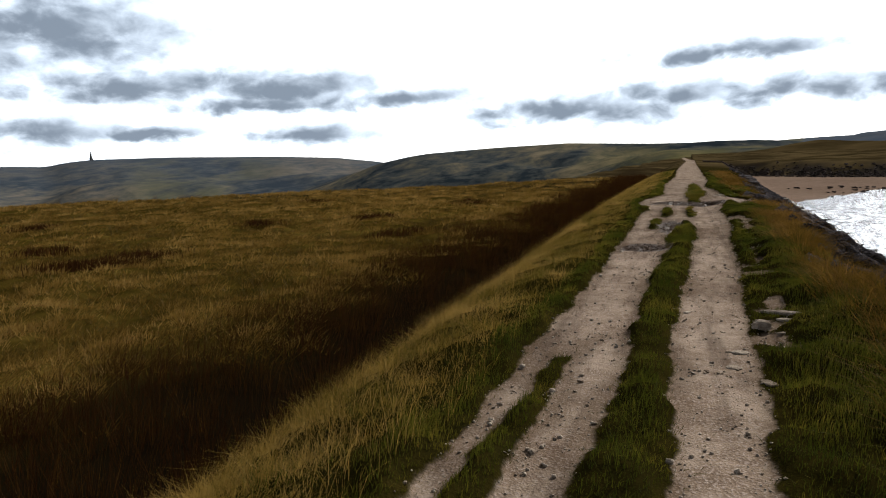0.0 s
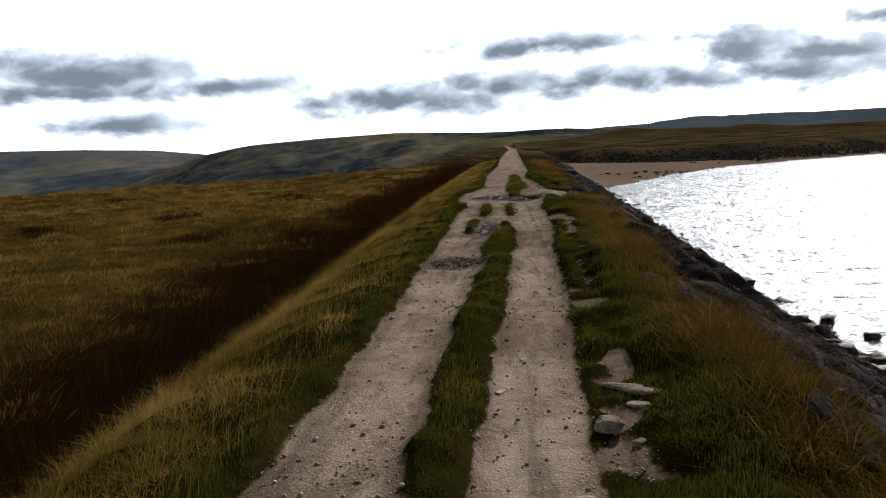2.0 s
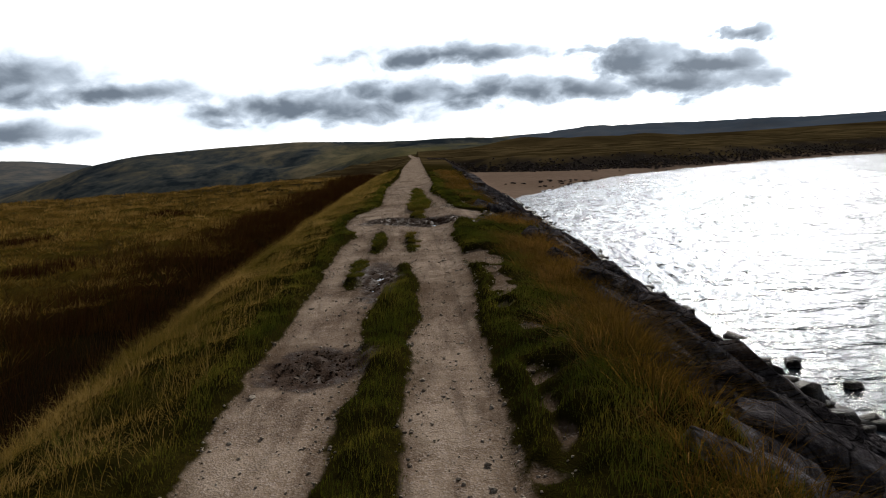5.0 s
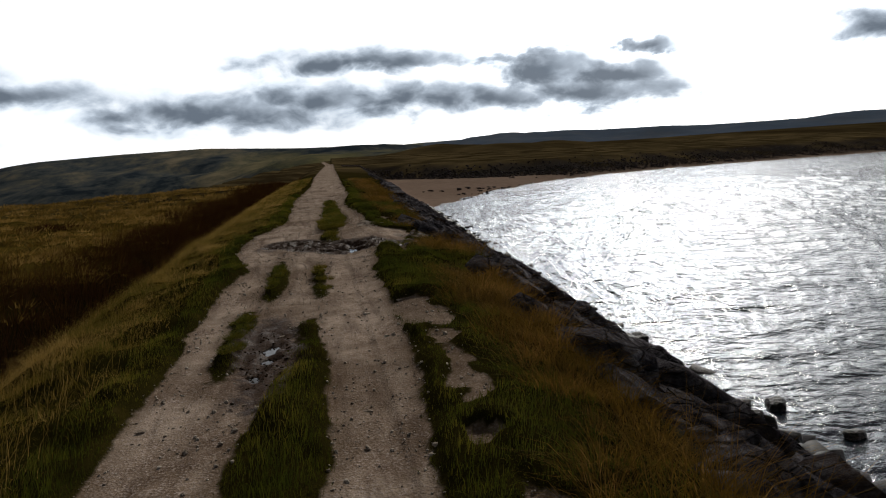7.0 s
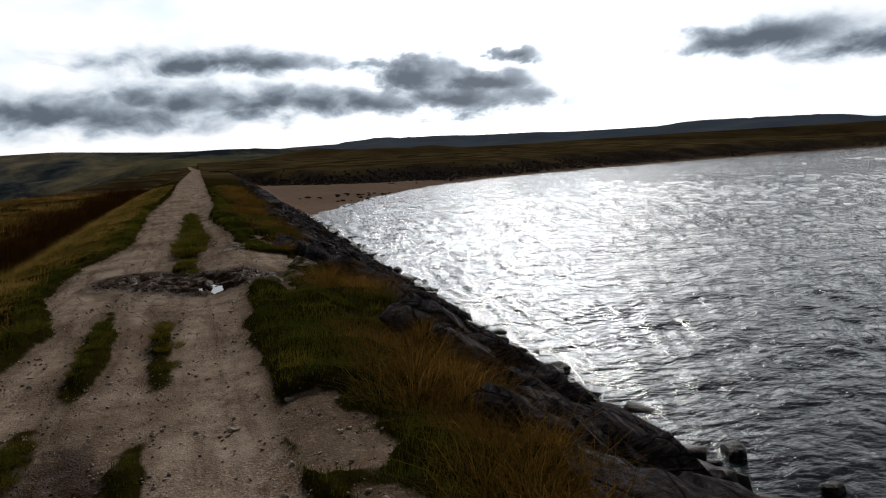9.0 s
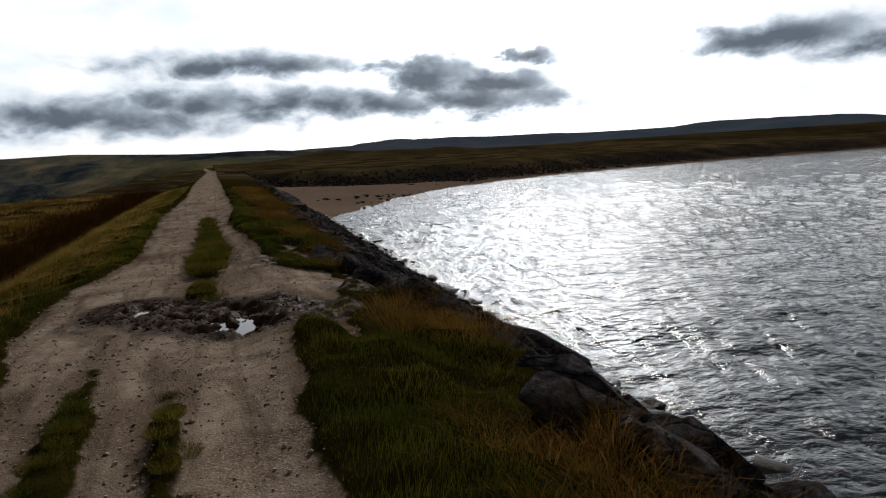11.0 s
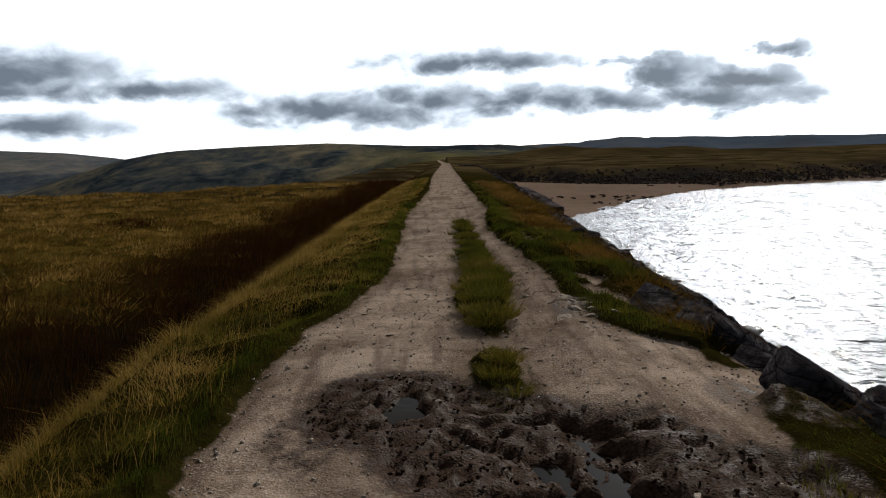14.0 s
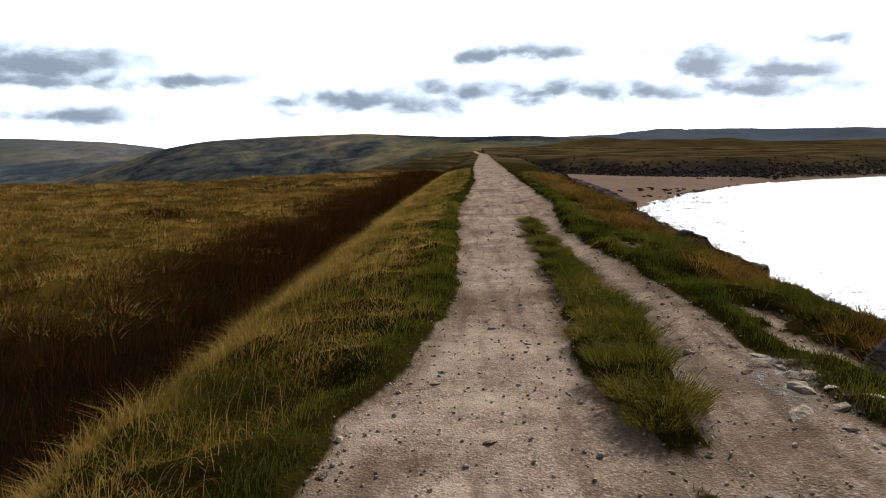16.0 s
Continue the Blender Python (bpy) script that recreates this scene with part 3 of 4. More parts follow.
def build_hills():
    a = np.concatenate([np.arange(-180, -80, 3.0), np.arange(-80, 80, 0.3), np.arange(80, 181, 3.0)])
    r = np.concatenate([np.linspace(300, 700, 16, endpoint=False), np.linspace(700, 1500, 30, endpoint=False), np.linspace(1500, 3200, 40)])
    ga, gr = np.meshgrid(a, r)
    ga, gr = ga.ravel(), gr.ravel()
    x, y = gr * np.sin(np.radians(ga)), gr * np.cos(np.radians(ga)) + 8
    west = soft_interp(ga, [(-180, 0.5), (-90, 0.7), (-56, 0.72), (-51, 0.6), (-49.6, 0.52), (-48.2, 0.82), (-46.5, 0.97), (-41, 1.02), (-33, 0.86), (-28, 0.62), (-24.2, 0.14), (-20, -1.0), (-10, -3), (90, -3)], 0.5)
    mid = soft_interp(ga, [(-90, -6), (-34, -3.5), (-24.6, 0.0), (-22, 0.52), (-20.8, 0.68), (-20.3, 0.74), (-14.9, 1.04), (-8.6, 1.24), (-2, 0.95), (4, 0.79), (8, 0.62), (14, 0.2), (20, -1), (40, -4)], 0.4)
    plateau = soft_interp(ga, [(-20, -3), (0, -0.2), (4, 0.66), (8.9, 0.92), (13.6, 1.06), (14.8, 1.29), (20.5, 1.36), (25, 1.15), (31, 1.18), (40, 1.27), (48, 1.08), (54, 0.97), (70, 0.8), (180, 0.5)], 0.35)
    moor = soft_interp(ga, [(-20, -5), (-4, -2.0), (3, -0.5), (5.8, -0.34), (8.6, -0.2), (12.7, -0.1), (17, 0.04), (21, 0.3), (27, 0.33), (31, 0.44), (40, 0.62), (54, 0.8), (90, 0.8), (180, 0.3)], 1.0)
    tan = np.tan(np.radians(np.stack([west, mid, plateau, moor])))
    gully = (np.abs(fbm(x, y, 420, 71, 5) - 0.5)) * 170 - 25 + (fbm(x, y, 90, 77) - 0.5) * 26

    def ridge(t, r0, r1, foot):
        top = 1.57 + t * r1
        k = np.clip((gr - r0) / (r1 - r0), 0, 1)
        rise = foot + (top - foot) * (k ** 0.75)
        return np.where(gr < r1, rise + gully * np.sin(np.pi * k) * 0.5, top - (gr - r1) * 0.012)

    foot = -110 * smooth(-ga, -2, 14) - 4
    z = np.maximum.reduce([ridge(tan[0], 1300, 2500, -130 + 0 * ga), ridge(tan[1], 620, 1350, foot), ridge(tan[2], 900, 2000, foot * 0.6), ridge(tan[3], 330, 620, foot * 0.5 - 3)])
    which = np.argmax(np.stack([ridge(tan[0], 1300, 2500, -130 + 0 * ga), ridge(tan[1], 620, 1350, foot), ridge(tan[2], 900, 2000, foot * 0.6), ridge(tan[3], 330, 620, foot * 0.5 - 3)]), 0)
    me = mesh_from("hills", np.stack([x, y, z], 1), grid_quads(len(a), len(r)), [M_HILL])
    shade_smooth(me)
    # west hill's patch is sunlight put into the grass colour; the rest is meadow
    attribute(me, "meadow_sunlit", np.where(which == 0, smooth(ga, -46, -42) * (1 - smooth(ga, -36, -30)), np.where(which == 1, smooth(ga, -12, 2) * 0.8 + 0.15, np.where(which == 2, 1 - smooth(ga, 8, 13), 0.0))))
    attribute(me, "near_moor", np.where(which == 3, 1.0, 0.0))
    # amount of painted haze: grows with distance, strongest on the plateau
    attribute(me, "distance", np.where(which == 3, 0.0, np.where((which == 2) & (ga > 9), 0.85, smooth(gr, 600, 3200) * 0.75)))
    return tagged(new("hills", me), "rounded moorland hills in heather and rough grass, blue haze in their colour", "hills", kind="structure")


ground = build_ground()
hills = build_hills()


def build_water():
    """The reservoir, laid out in rings: near ripples are left to the material, the wave groups further out are modelled."""
    az = np.radians(np.concatenate([np.linspace(3, 66, 430, endpoint=False), np.linspace(66, 178, 60)]))
    ring = np.geomspace(5, 620, 340)
    ga, gr = np.meshgrid(az, ring)
    a, d = ga.ravel(), gr.ravel()
    x, y = 3 + d * np.sin(a), 8 + d * np.cos(a)
    u, v = a / 0.014, np.log(0.3 + 0.03 * d) / 0.04
    sway = 0.6 * fbm(u, v, 3.0, 82, 2)
    z = (fbm(u + sway, v + sway * 0.7, 1.0, 81, 3) - 0.5) * np.minimum(0.0045 * d, 0.16) * smooth(d, 9, 24)
    gust = 0.5 + fbm(x, y, 22.0, 83, 2)
    me = mesh_from("water", np.stack([x, y, WATER_Z + z * gust * 1.25], 1), grid_quads(len(az), len(ring))[:, ::-1], [M_WATER])
    shade_smooth(me)
    return tagged(new("water", me), "wind-rippled grey reservoir water reflecting bright sky", "water", kind="structure")


build_water()

# ---- stones ----
rng = np.random.default_rng(7)


def z_at(x, y):
    return float(height(np.array([x]), np.array([y]))[0])


def stone_mesh(name, seed, flat, mat, points=13, sharp=0.75):
    """An angular stone about 1 m across, its base near z = 0: the hull of a few scattered points with worn corners."""
    r = np.random.default_rng(seed)
    bm = bmesh.new()
    for k in range(points):
        v = r.normal(size=3)
        v = v / np.linalg.norm(v)
        v = np.sign(v) * np.abs(v) ** sharp
        bm.verts.new((v[0] * 0.55 * r.uniform(0.8, 1.05), v[1] * 0.45 * r.uniform(0.8, 1.05), v[2] * flat * 0.5))
    bmesh.ops.convex_hull(bm, input=bm.verts)
    bmesh.ops.delete(bm, geom=[v for v in bm.verts if not v.link_faces], context="VERTS")
    bmesh.ops.recalc_face_normals(bm, faces=bm.faces)
    me = bpy.data.meshes.new(name)
    bm.to_mesh(me)
    bm.free()
    me.materials.append(mat)
    return me


def worn_stone(name, seed, mat, boxy=0.6, rough=0.12):
    """A weathered stone about 1 m across with rounded, chipped corners and bedded sides, its base near z = 0."""
    bm = bmesh.new()
    bmesh.ops.create_icosphere(bm, subdivisions=3, radius=1.0)
    for v in bm.verts:
        p = v.co
        q = Vector([math.copysign(abs(c) ** boxy, c) * 0.5 for c in p])
        n1 = noise.noise(p * 1.3 + Vector((seed * 7.1, 0, 0)))
        n2 = noise.noise(p * 4.0 + Vector((0, seed * 3.7, 0)))
        bed = noise.noise(Vector((seed * 1.9, 0.4 * p.x, p.z * 6.0)))
        v.co = q * (1 + rough * 1.6 * n1 + rough * 0.6 * n2) + Vector((q.x, q.y, 0)) * rough * 0.5 * bed
    me = bpy.data.meshes.new(name)
    bm.to_mesh(me)
    bm.free()
    me.materials.append(mat)
    return me


def scattered_stones(name, protos, places):
    """Many stones joined into one mesh: places are rows of x, y, z, size, turn, tilt, proto."""
    V, T, base = [], [], 0
    data = []
    for me in protos:
        co = np.zeros(len(me.vertices) * 3, np.float32)
        me.vertices.foreach_get("co", co)
        me.calc_loop_triangles()
        tr = np.zeros(len(me.loop_triangles) * 3, np.int32)
        me.loop_triangles.foreach_get("vertices", tr)
        data.append((co.reshape(-1, 3), tr.reshape(-1, 3)))
    for x, y, z, s, turn, tilt, k in places:
        co, tr = data[int(k) % len(data)]
        c, sn = math.cos(turn), math.sin(turn)
        px, py, pz = co[:, 0] * s, co[:, 1] * s, co[:, 2] * s
        pz2 = pz * math.cos(tilt) - px * math.sin(tilt)
        px2 = px * math.cos(tilt) + pz * math.sin(tilt)
        V.append(np.stack([x + px2 * c - py * sn, y + px2 * sn + py * c, z + pz2], 1))
        T.append(tr + base)
        base += len(co)
    return mesh_from(name, np.concatenate(V), np.zeros((0, 4), int), [protos[0].materials[0]], np.concatenate(T))


SLABS = [stone_mesh("bank_stone", 100 + k, f, M_STONE, 16, 0.6) for k, f in enumerate((0.45, 0.5, 0.38, 0.6, 0.42, 0.55))]
SHORE = [stone_mesh("shore_stone", 130 + k, f, M_WETSTONE, 14, 0.7) for k, f in enumerate((0.6, 0.7, 0.5, 0.8))]
PEBBLES = [stone_mesh("pebble", 160 + k, f, M_PEBBLE, 13, 0.9) for k, f in enumerate((0.6, 0.7, 0.5, 0.8, 0.65))]
CLODS = [stone_mesh("clod", 180 + k, f, M_MUD, 9, 0.9) for k, f in enumerate((0.5, 0.6, 0.45))]
LUMPS = [worn_stone("stone", 3 + k, M_PEBBLE, 0.6) for k in range(4)]
BOULDERS = [worn_stone("boulder", 11 + k, M_WETSTONE, 0.75, 0.2) for k in range(3)]
BEACH = [stone_mesh("beach_stone", 200 + k, f, M_DARKROCK, 10, 0.7) for k, f in enumerate((0.55, 0.7, 0.6))]


def build_revetment():
    """Pitched stones on the reservoir slope of the dam: the nearest rows one by one, the rest joined."""
    bank = tagged(new("stone_revetment"), "dark weathered stone pitching on the reservoir slope", "stone bank", kind="structure")
    near, rest = [], []
    r = np.random.default_rng(11)
    y = -1.0
    while y < 78:
        lim = np.interp(y, *TURF_LIMIT)
        sx = 7.45 + 0.055 * max(0, y - 22)
        x = lim + r.uniform(-0.1, 0.25)
        step = 0.36 if y < 45 else 0.5
        while x < sx + 0.3:
            big = x - lim < 2.2 and y < 26 and r.random() < 0.6
            s = r.uniform(0.7, 1.15) if big else r.uniform(0.3, 0.62)
            row = (x, y + r.uniform(-0.2, 0.2), s, r.uniform(-0.5, 0.5) + (0 if r.random() < 0.7 else 1.57), math.atan2(-WATER_Z - 0.12, sx - lim) + r.normal() * (0.07 if big else 0.2), int(r.integers(6)))
            (near if x - lim < 2.1 and y < 37 else rest).append(row)
            x += (0.72 if big else 0.6) * s
        y += step
    while len(near) > 300:
        rest.append(near.pop(int(r.integers(len(near)))))
    for x, y, s, turn, tilt, k in near:
        ob = new("stone", SLABS[k])
        ob.parent = bank
        ob.matrix_basis = pose(x, y, z_at(x, y) - (0.06 if s < 0.65 else 0.12) * s, 0, math.degrees(tilt), 0) @ pose(0, 0, 0, 0, 0, math.degrees(turn)) @ Matrix.Diagonal((s, s * 1.05, s, 1))
    rows = np.array([(x, y, s, turn, tilt, k) for x, y, s, turn, tilt, k in rest])
    zz = height(rows[:, 0], rows[:, 1]) - 0.04
    me = scattered_stones("loose_pitching", SLABS, [(q[0], q[1], zq, q[2], 0.0, q[4], q[5]) for q, zq in zip(rows, zz)])
    tagged(new("loose_pitching", me), "tumbled dark stones down to the waterline", "stones", kind="stuff")


build_revetment()


def build_shore_stones():
    """Dark wet boulders along the waterline, and three standing clear in the water."""
    r = np.random.default_rng(12)
    places = []
    for k in range(330):
        y = r.uniform(2, 70)
        x = 7.35 + 0.055 * max(0, y - 22) + r.normal() * 0.4
        s = r.uniform(0.25, 0.75)
        places.append((x, y, max(z_at(x, y), WATER_Z - 0.1) + 0.02, s, r.uniform(0, 6.3), r.normal() * 0.2, r.integers(4)))
    me = scattered_stones("waterline_stones", SHORE, places)
    tagged(new("waterline_stones", me), "wet dark boulders strung along the waterline", "stones", kind="stuff")
    for x, y, s, t in ((8.12, 25.2, 0.85, 20), (8.46, 20.4, 0.8, 60), (8.8, 18.9, 0.6, 10), (8.35, 32.0, 0.5, 80), (8.3, 15.6, 0.55, 30)):
        ob = new("boulder", BOULDERS[int(t / 10) % 3])
        ob.matrix_basis = pose(x, y, WATER_Z + 0.02, 0, 4, t) @ Matrix.Diagonal((s * 0.62, s * 0.42, s * 0.36, 1))
        tagged(ob, "dark wet boulder standing clear in shallow reservoir water", "boulder", "boulders in the water")


build_shore_stones()


def build_beach_stones():
    r = np.random.default_rng(13)
    for cx, cy, n, spread in ((13.6, 91, 5, 0.8), (18.6, 91.5, 12, 1.8), (22.8, 92.6, 8, 1.3), (27.4, 113.2, 6, 1.2), (16.0, 84.0, 5, 0.8), (31, 108.5, 4, 1.0)):
        for k in range(n):
            x, y, s = cx + r.normal() * spread, cy + 1.5 + r.normal() * spread * 0.7, r.uniform(0.25, 0.6)
            ob = new("beach_stone", BEACH[int(r.integers(3))])
            ob.matrix_basis = pose(x, y, z_at(x, y) + s * 0.12, 0, 0, r.uniform(0, 360)) @ Matrix.Diagonal((s * 1.3, s, s * 0.8, 1))
            tagged(ob, "dark brown stone lying on the pale sandy beach", "stone", "stones on the beach")
    places = []
    for k in range(6500):
        x = 5 + 300 * r.random() ** 1.7
        y = float(beach_back(np.array([x]))[0]) + abs(r.normal()) * 3.4 - 1.0
        s = r.uniform(0.2, 0.6)
        places.append((x, y, 0, s, r.uniform(0, 6.3), 0.2, r.integers(3)))
    zz = height(np.array([p[0] for p in places]), np.array([p[1] for p in places]))
    me = scattered_stones("bank_rubble", BEACH, [(p[0], p[1], z + 0.1 * p[3], *p[3:]) for p, z in zip(places, zz)])
    tagged(new("bank_rubble", me), "dark rubble stones strewn below the far embankment", "stones", kind="stuff")
    places = []
    for k in range(60):
        x = r.uniform(14, 75)
        y = float(shore_y(np.array([x]))[0]) + r.normal() * 0.7
        places.append((x, y, WATER_Z + 0.03, r.uniform(0.15, 0.42), r.uniform(0, 6.3), 0.0, r.integers(3)))
    tagged(new("shoreline_stones", scattered_stones("shoreline_stones", BEACH, places)), "small dark stones dotted along the sandy shoreline", "stones", kind="stuff")


build_beach_stones()


def build_track_stones():
    """Loose stones on the track: single ones, and grit as one mass."""
    r = np.random.default_rng(14)
    named = [(0.92, 6.95, 0.5, 0.14, 0.09, 150, "flat grey slab lying on edge beside the rut"), (1.0, 6.78, 0.4, 0.16, 0.08, 148, "flat grey slab half sunk beside the rut"), (0.95, 6.65, 0.26, 0.15, 0.06, 160, "flat grey slab half sunk beside the rut"),
             (0.72, 6.3, 0.24, 0.19, 0.17, 10, "rounded pale stone on the edge of the rut"), (0.86, 6.15, 0.14, 0.1, 0.08, 50, "small pale stone on the edge of the rut"), (0.12, 7.0, 0.15, 0.09, 0.04, 60, "small flat stone in the rut"),
             (0.5, 5.6, 0.22, 0.16, 0.05, 25, "flat stone bedded in the rut"), (0.42, 5.2, 0.18, 0.2, 0.04, 80, "flat stone bedded in the rut"), (0.62, 4.9, 0.26, 0.15, 0.05, 110, "flat stone bedded in the rut"), (1.2, 16.9, 0.1, 0.08, 0.05, 0, "small pale stone on the bare verge")]
    for q, (x, y, lx, ly, lz, t, label) in enumerate(named):
        ob = new("stone", LUMPS[q % 4])
        ob.matrix_basis = pose(x, y, z_at(x, y) + lz * 0.08, 0, 4, t) @ Matrix.Diagonal((lx * 0.6, ly * 0.52, lz * 0.55, 1))
        tagged(ob, label, "stone")
    for k in range(16):
        x, y, s = 1.45 + r.normal() * 0.13, 25.7 + r.normal() * 0.45, r.uniform(0.07, 0.17)
        ob = new("stone", PEBBLES[k % 5])
        ob.matrix_basis = pose(x, y, z_at(x, y), r.uniform(-10, 10), 0, r.uniform(0, 360)) @ Matrix.Diagonal((s * 1.3, s, s * 0.6, 1))
        tagged(ob, "grey stone bedded in the damp worn rut", "stone", "bedded stones in the rut")
    n = 0
    while n < 90:
        x, y = r.uniform(-1.2, 2.0), r.uniform(2.5, 36)
        d = float(turf_depth(np.array([x]), np.array([y]))[0])
        if d > -0.02:
            continue
        s = r.uniform(0.02, 0.065)
        ob = new("stone", PEBBLES[int(r.integers(5))])
        ob.matrix_basis = pose(x, y, z_at(x, y) + s * 0.1, r.uniform(-15, 15), 0, r.uniform(0, 360)) @ Matrix.Diagonal((s * 1.3, s, s * 0.4, 1))
        tagged(ob, "small pale gritstone lump lying on the bare track", "stone", "loose stones on the track")
        n += 1
    x, y = r.uniform(-1.4, 2.6, 60000), r.uniform(1.5, 40, 60000)
    d = turf_depth(x, y)
    keep = (d < 0.03) & (r.random(60000) < np.clip(0.35 + 0.8 * (fbm(x, y, 0.6, 91, 2) - 0.4) + np.where(d > -0.15, 0.35, 0), 0.05, 1)) & (mud_depth(x, y) < 0.02)
    x, y = x[keep][:8500], y[keep][:8500]
    s = r.lognormal(-4.2, 0.45, len(x))
    z = height(x, y)
    me = scattered_stones("grit", PEBBLES, np.stack([x, y, z + s * 0.15, s, r.uniform(0, 6.3, len(x)), r.normal(0, 0.3, len(x)), r.integers(0, 5, len(x))], 1))
    tagged(new("grit", me), "pale grit and chippings on the worn track", "gravel", kind="stuff")
    x, y = r.uniform(-1.0, 2.4, 30000), r.uniform(11, 27, 30000)
    keep = mud_depth(x, y) > 0.04
    x, y = x[keep][:900], y[keep][:900]
    s = r.uniform(0.015, 0.04, len(x))
    me = scattered_stones("mud_clods", CLODS, np.stack([x, y, height(x, y) + 0.004, s, r.uniform(0, 6.3, len(x)), r.normal(0, 0.3, len(x)), r.integers(0, 3, len(x))], 1))
    tagged(new("mud_clods", me), "dark trampled clods of wet mud", "mud", kind="stuff")


build_track_stones()


def build_puddle(cx, cy, rx, ry, level, seed, label):
    """A shallow sheet of water lying in a hollow of the mud."""
    bm = bmesh.new()
    ring = []
    for k in range(40):
        a = k / 40 * math.tau
        q = 1 + 0.45 * (noise.noise((math.cos(a) * 1.5 + seed, math.sin(a) * 1.5, seed)))
        ring.append(bm.verts.new((cx + rx * q * math.cos(a), cy + ry * q * math.sin(a), level)))
    bm.faces.new(ring)
    me = bpy.data.meshes.new("puddle")
    bm.to_mesh(me)
    bm.free()
    me.materials.append(M_PUDDLE)
    tagged(new("puddle", me), label, "puddle", "puddles in the track")


for place, seed, label in zip(PUDDLES, (3.1, 5.2, 6.7, 8.4), ("bright puddle lying across the muddy track", "small bright puddle in trampled mud", "tiny bright puddle in trampled mud", "thin puddle in a muddy rut")):
    build_puddle(*place, -0.058, seed, label)

# ---- grass ----


def blades(name, x, y, h, wide, tone, mat, label, lean=0.35, wind=(0.25, 0.1), droop=0.5, seed=1, out=None, simple=False):
    """Grass blades as one mesh: each a tapering strip that bends over; arrays give place, height, width and tone."""
    r = np.random.default_rng(seed)
    n = len(x)
    z = height(x, y) - 0.015
    a = r.uniform(0, math.tau, n)
    lx = np.cos(a) * r.uniform(0, 1, n) * lean + wind[0]
    ly = np.sin(a) * r.uniform(0, 1, n) * lean + wind[1]
    if out is not None:
        lx, ly = lx + out[0], ly + out[1]
    f = r.uniform(0, math.tau, n)
    sx, sy = np.cos(f) * wide * 0.5, np.sin(f) * wide * 0.5
    p0 = np.stack([x, y, z], 1)
    p1 = p0 + np.stack([lx * h * 0.4, ly * h * 0.4, h * 0.58], 1)
    p2 = p0 + np.stack([lx * h * (0.75 + droop), ly * h * (0.75 + droop), h * (1.0 - 0.25 * droop * r.random(n))], 1)
    side = np.stack([sx, sy, np.zeros(n)], 1)
    if simple:
        v = np.stack([p0 - side, p0 + side, p2], 1).reshape(-1, 3)
        me = mesh_from(name, v, np.zeros((0, 4), int), [mat], np.arange(n * 3).reshape(-1, 3))
        attribute(me, "tone", np.repeat(tone, 3))
        return tagged(new(name, me), label, "grass", kind="stuff")
    v = np.stack([p0 - side, p0 + side, p1 + side * 0.75, p1 - side * 0.75, p2], 1).reshape(-1, 3)
    b = np.arange(n)[:, None] * 5
    me = mesh_from(name, v, b + np.array([[0, 1, 2, 3]]), [mat], b + np.array([[3, 2, 4]]))
    attribute(me, "tone", np.repeat(tone, 5))
    return tagged(new(name, me), label, "grass", kind="stuff")


def tufted(r, x0, x1, y0, y1, tufts, per, spread, power=1.0):
    """Places of blades gathered in tufts; power above 1 crowds them towards y0."""
    cx, cy = r.uniform(x0, x1, tufts), y0 + (y1 - y0) * r.random(tufts) ** power
    sz = r.uniform(0.6, 1.4, tufts)
    k = np.repeat(np.arange(tufts), per)
    ox, oy = r.normal(0, 1, len(k)), r.normal(0, 1, len(k))
    x, y = cx[k] + ox * spread * sz[k], cy[k] + oy * spread * sz[k]
    return np.stack([x, y, sz[k] * (1.25 - 0.25 * np.minimum(np.hypot(ox, oy), 2)), r.random(tufts)[k], ox * 0.4, oy * 0.4])


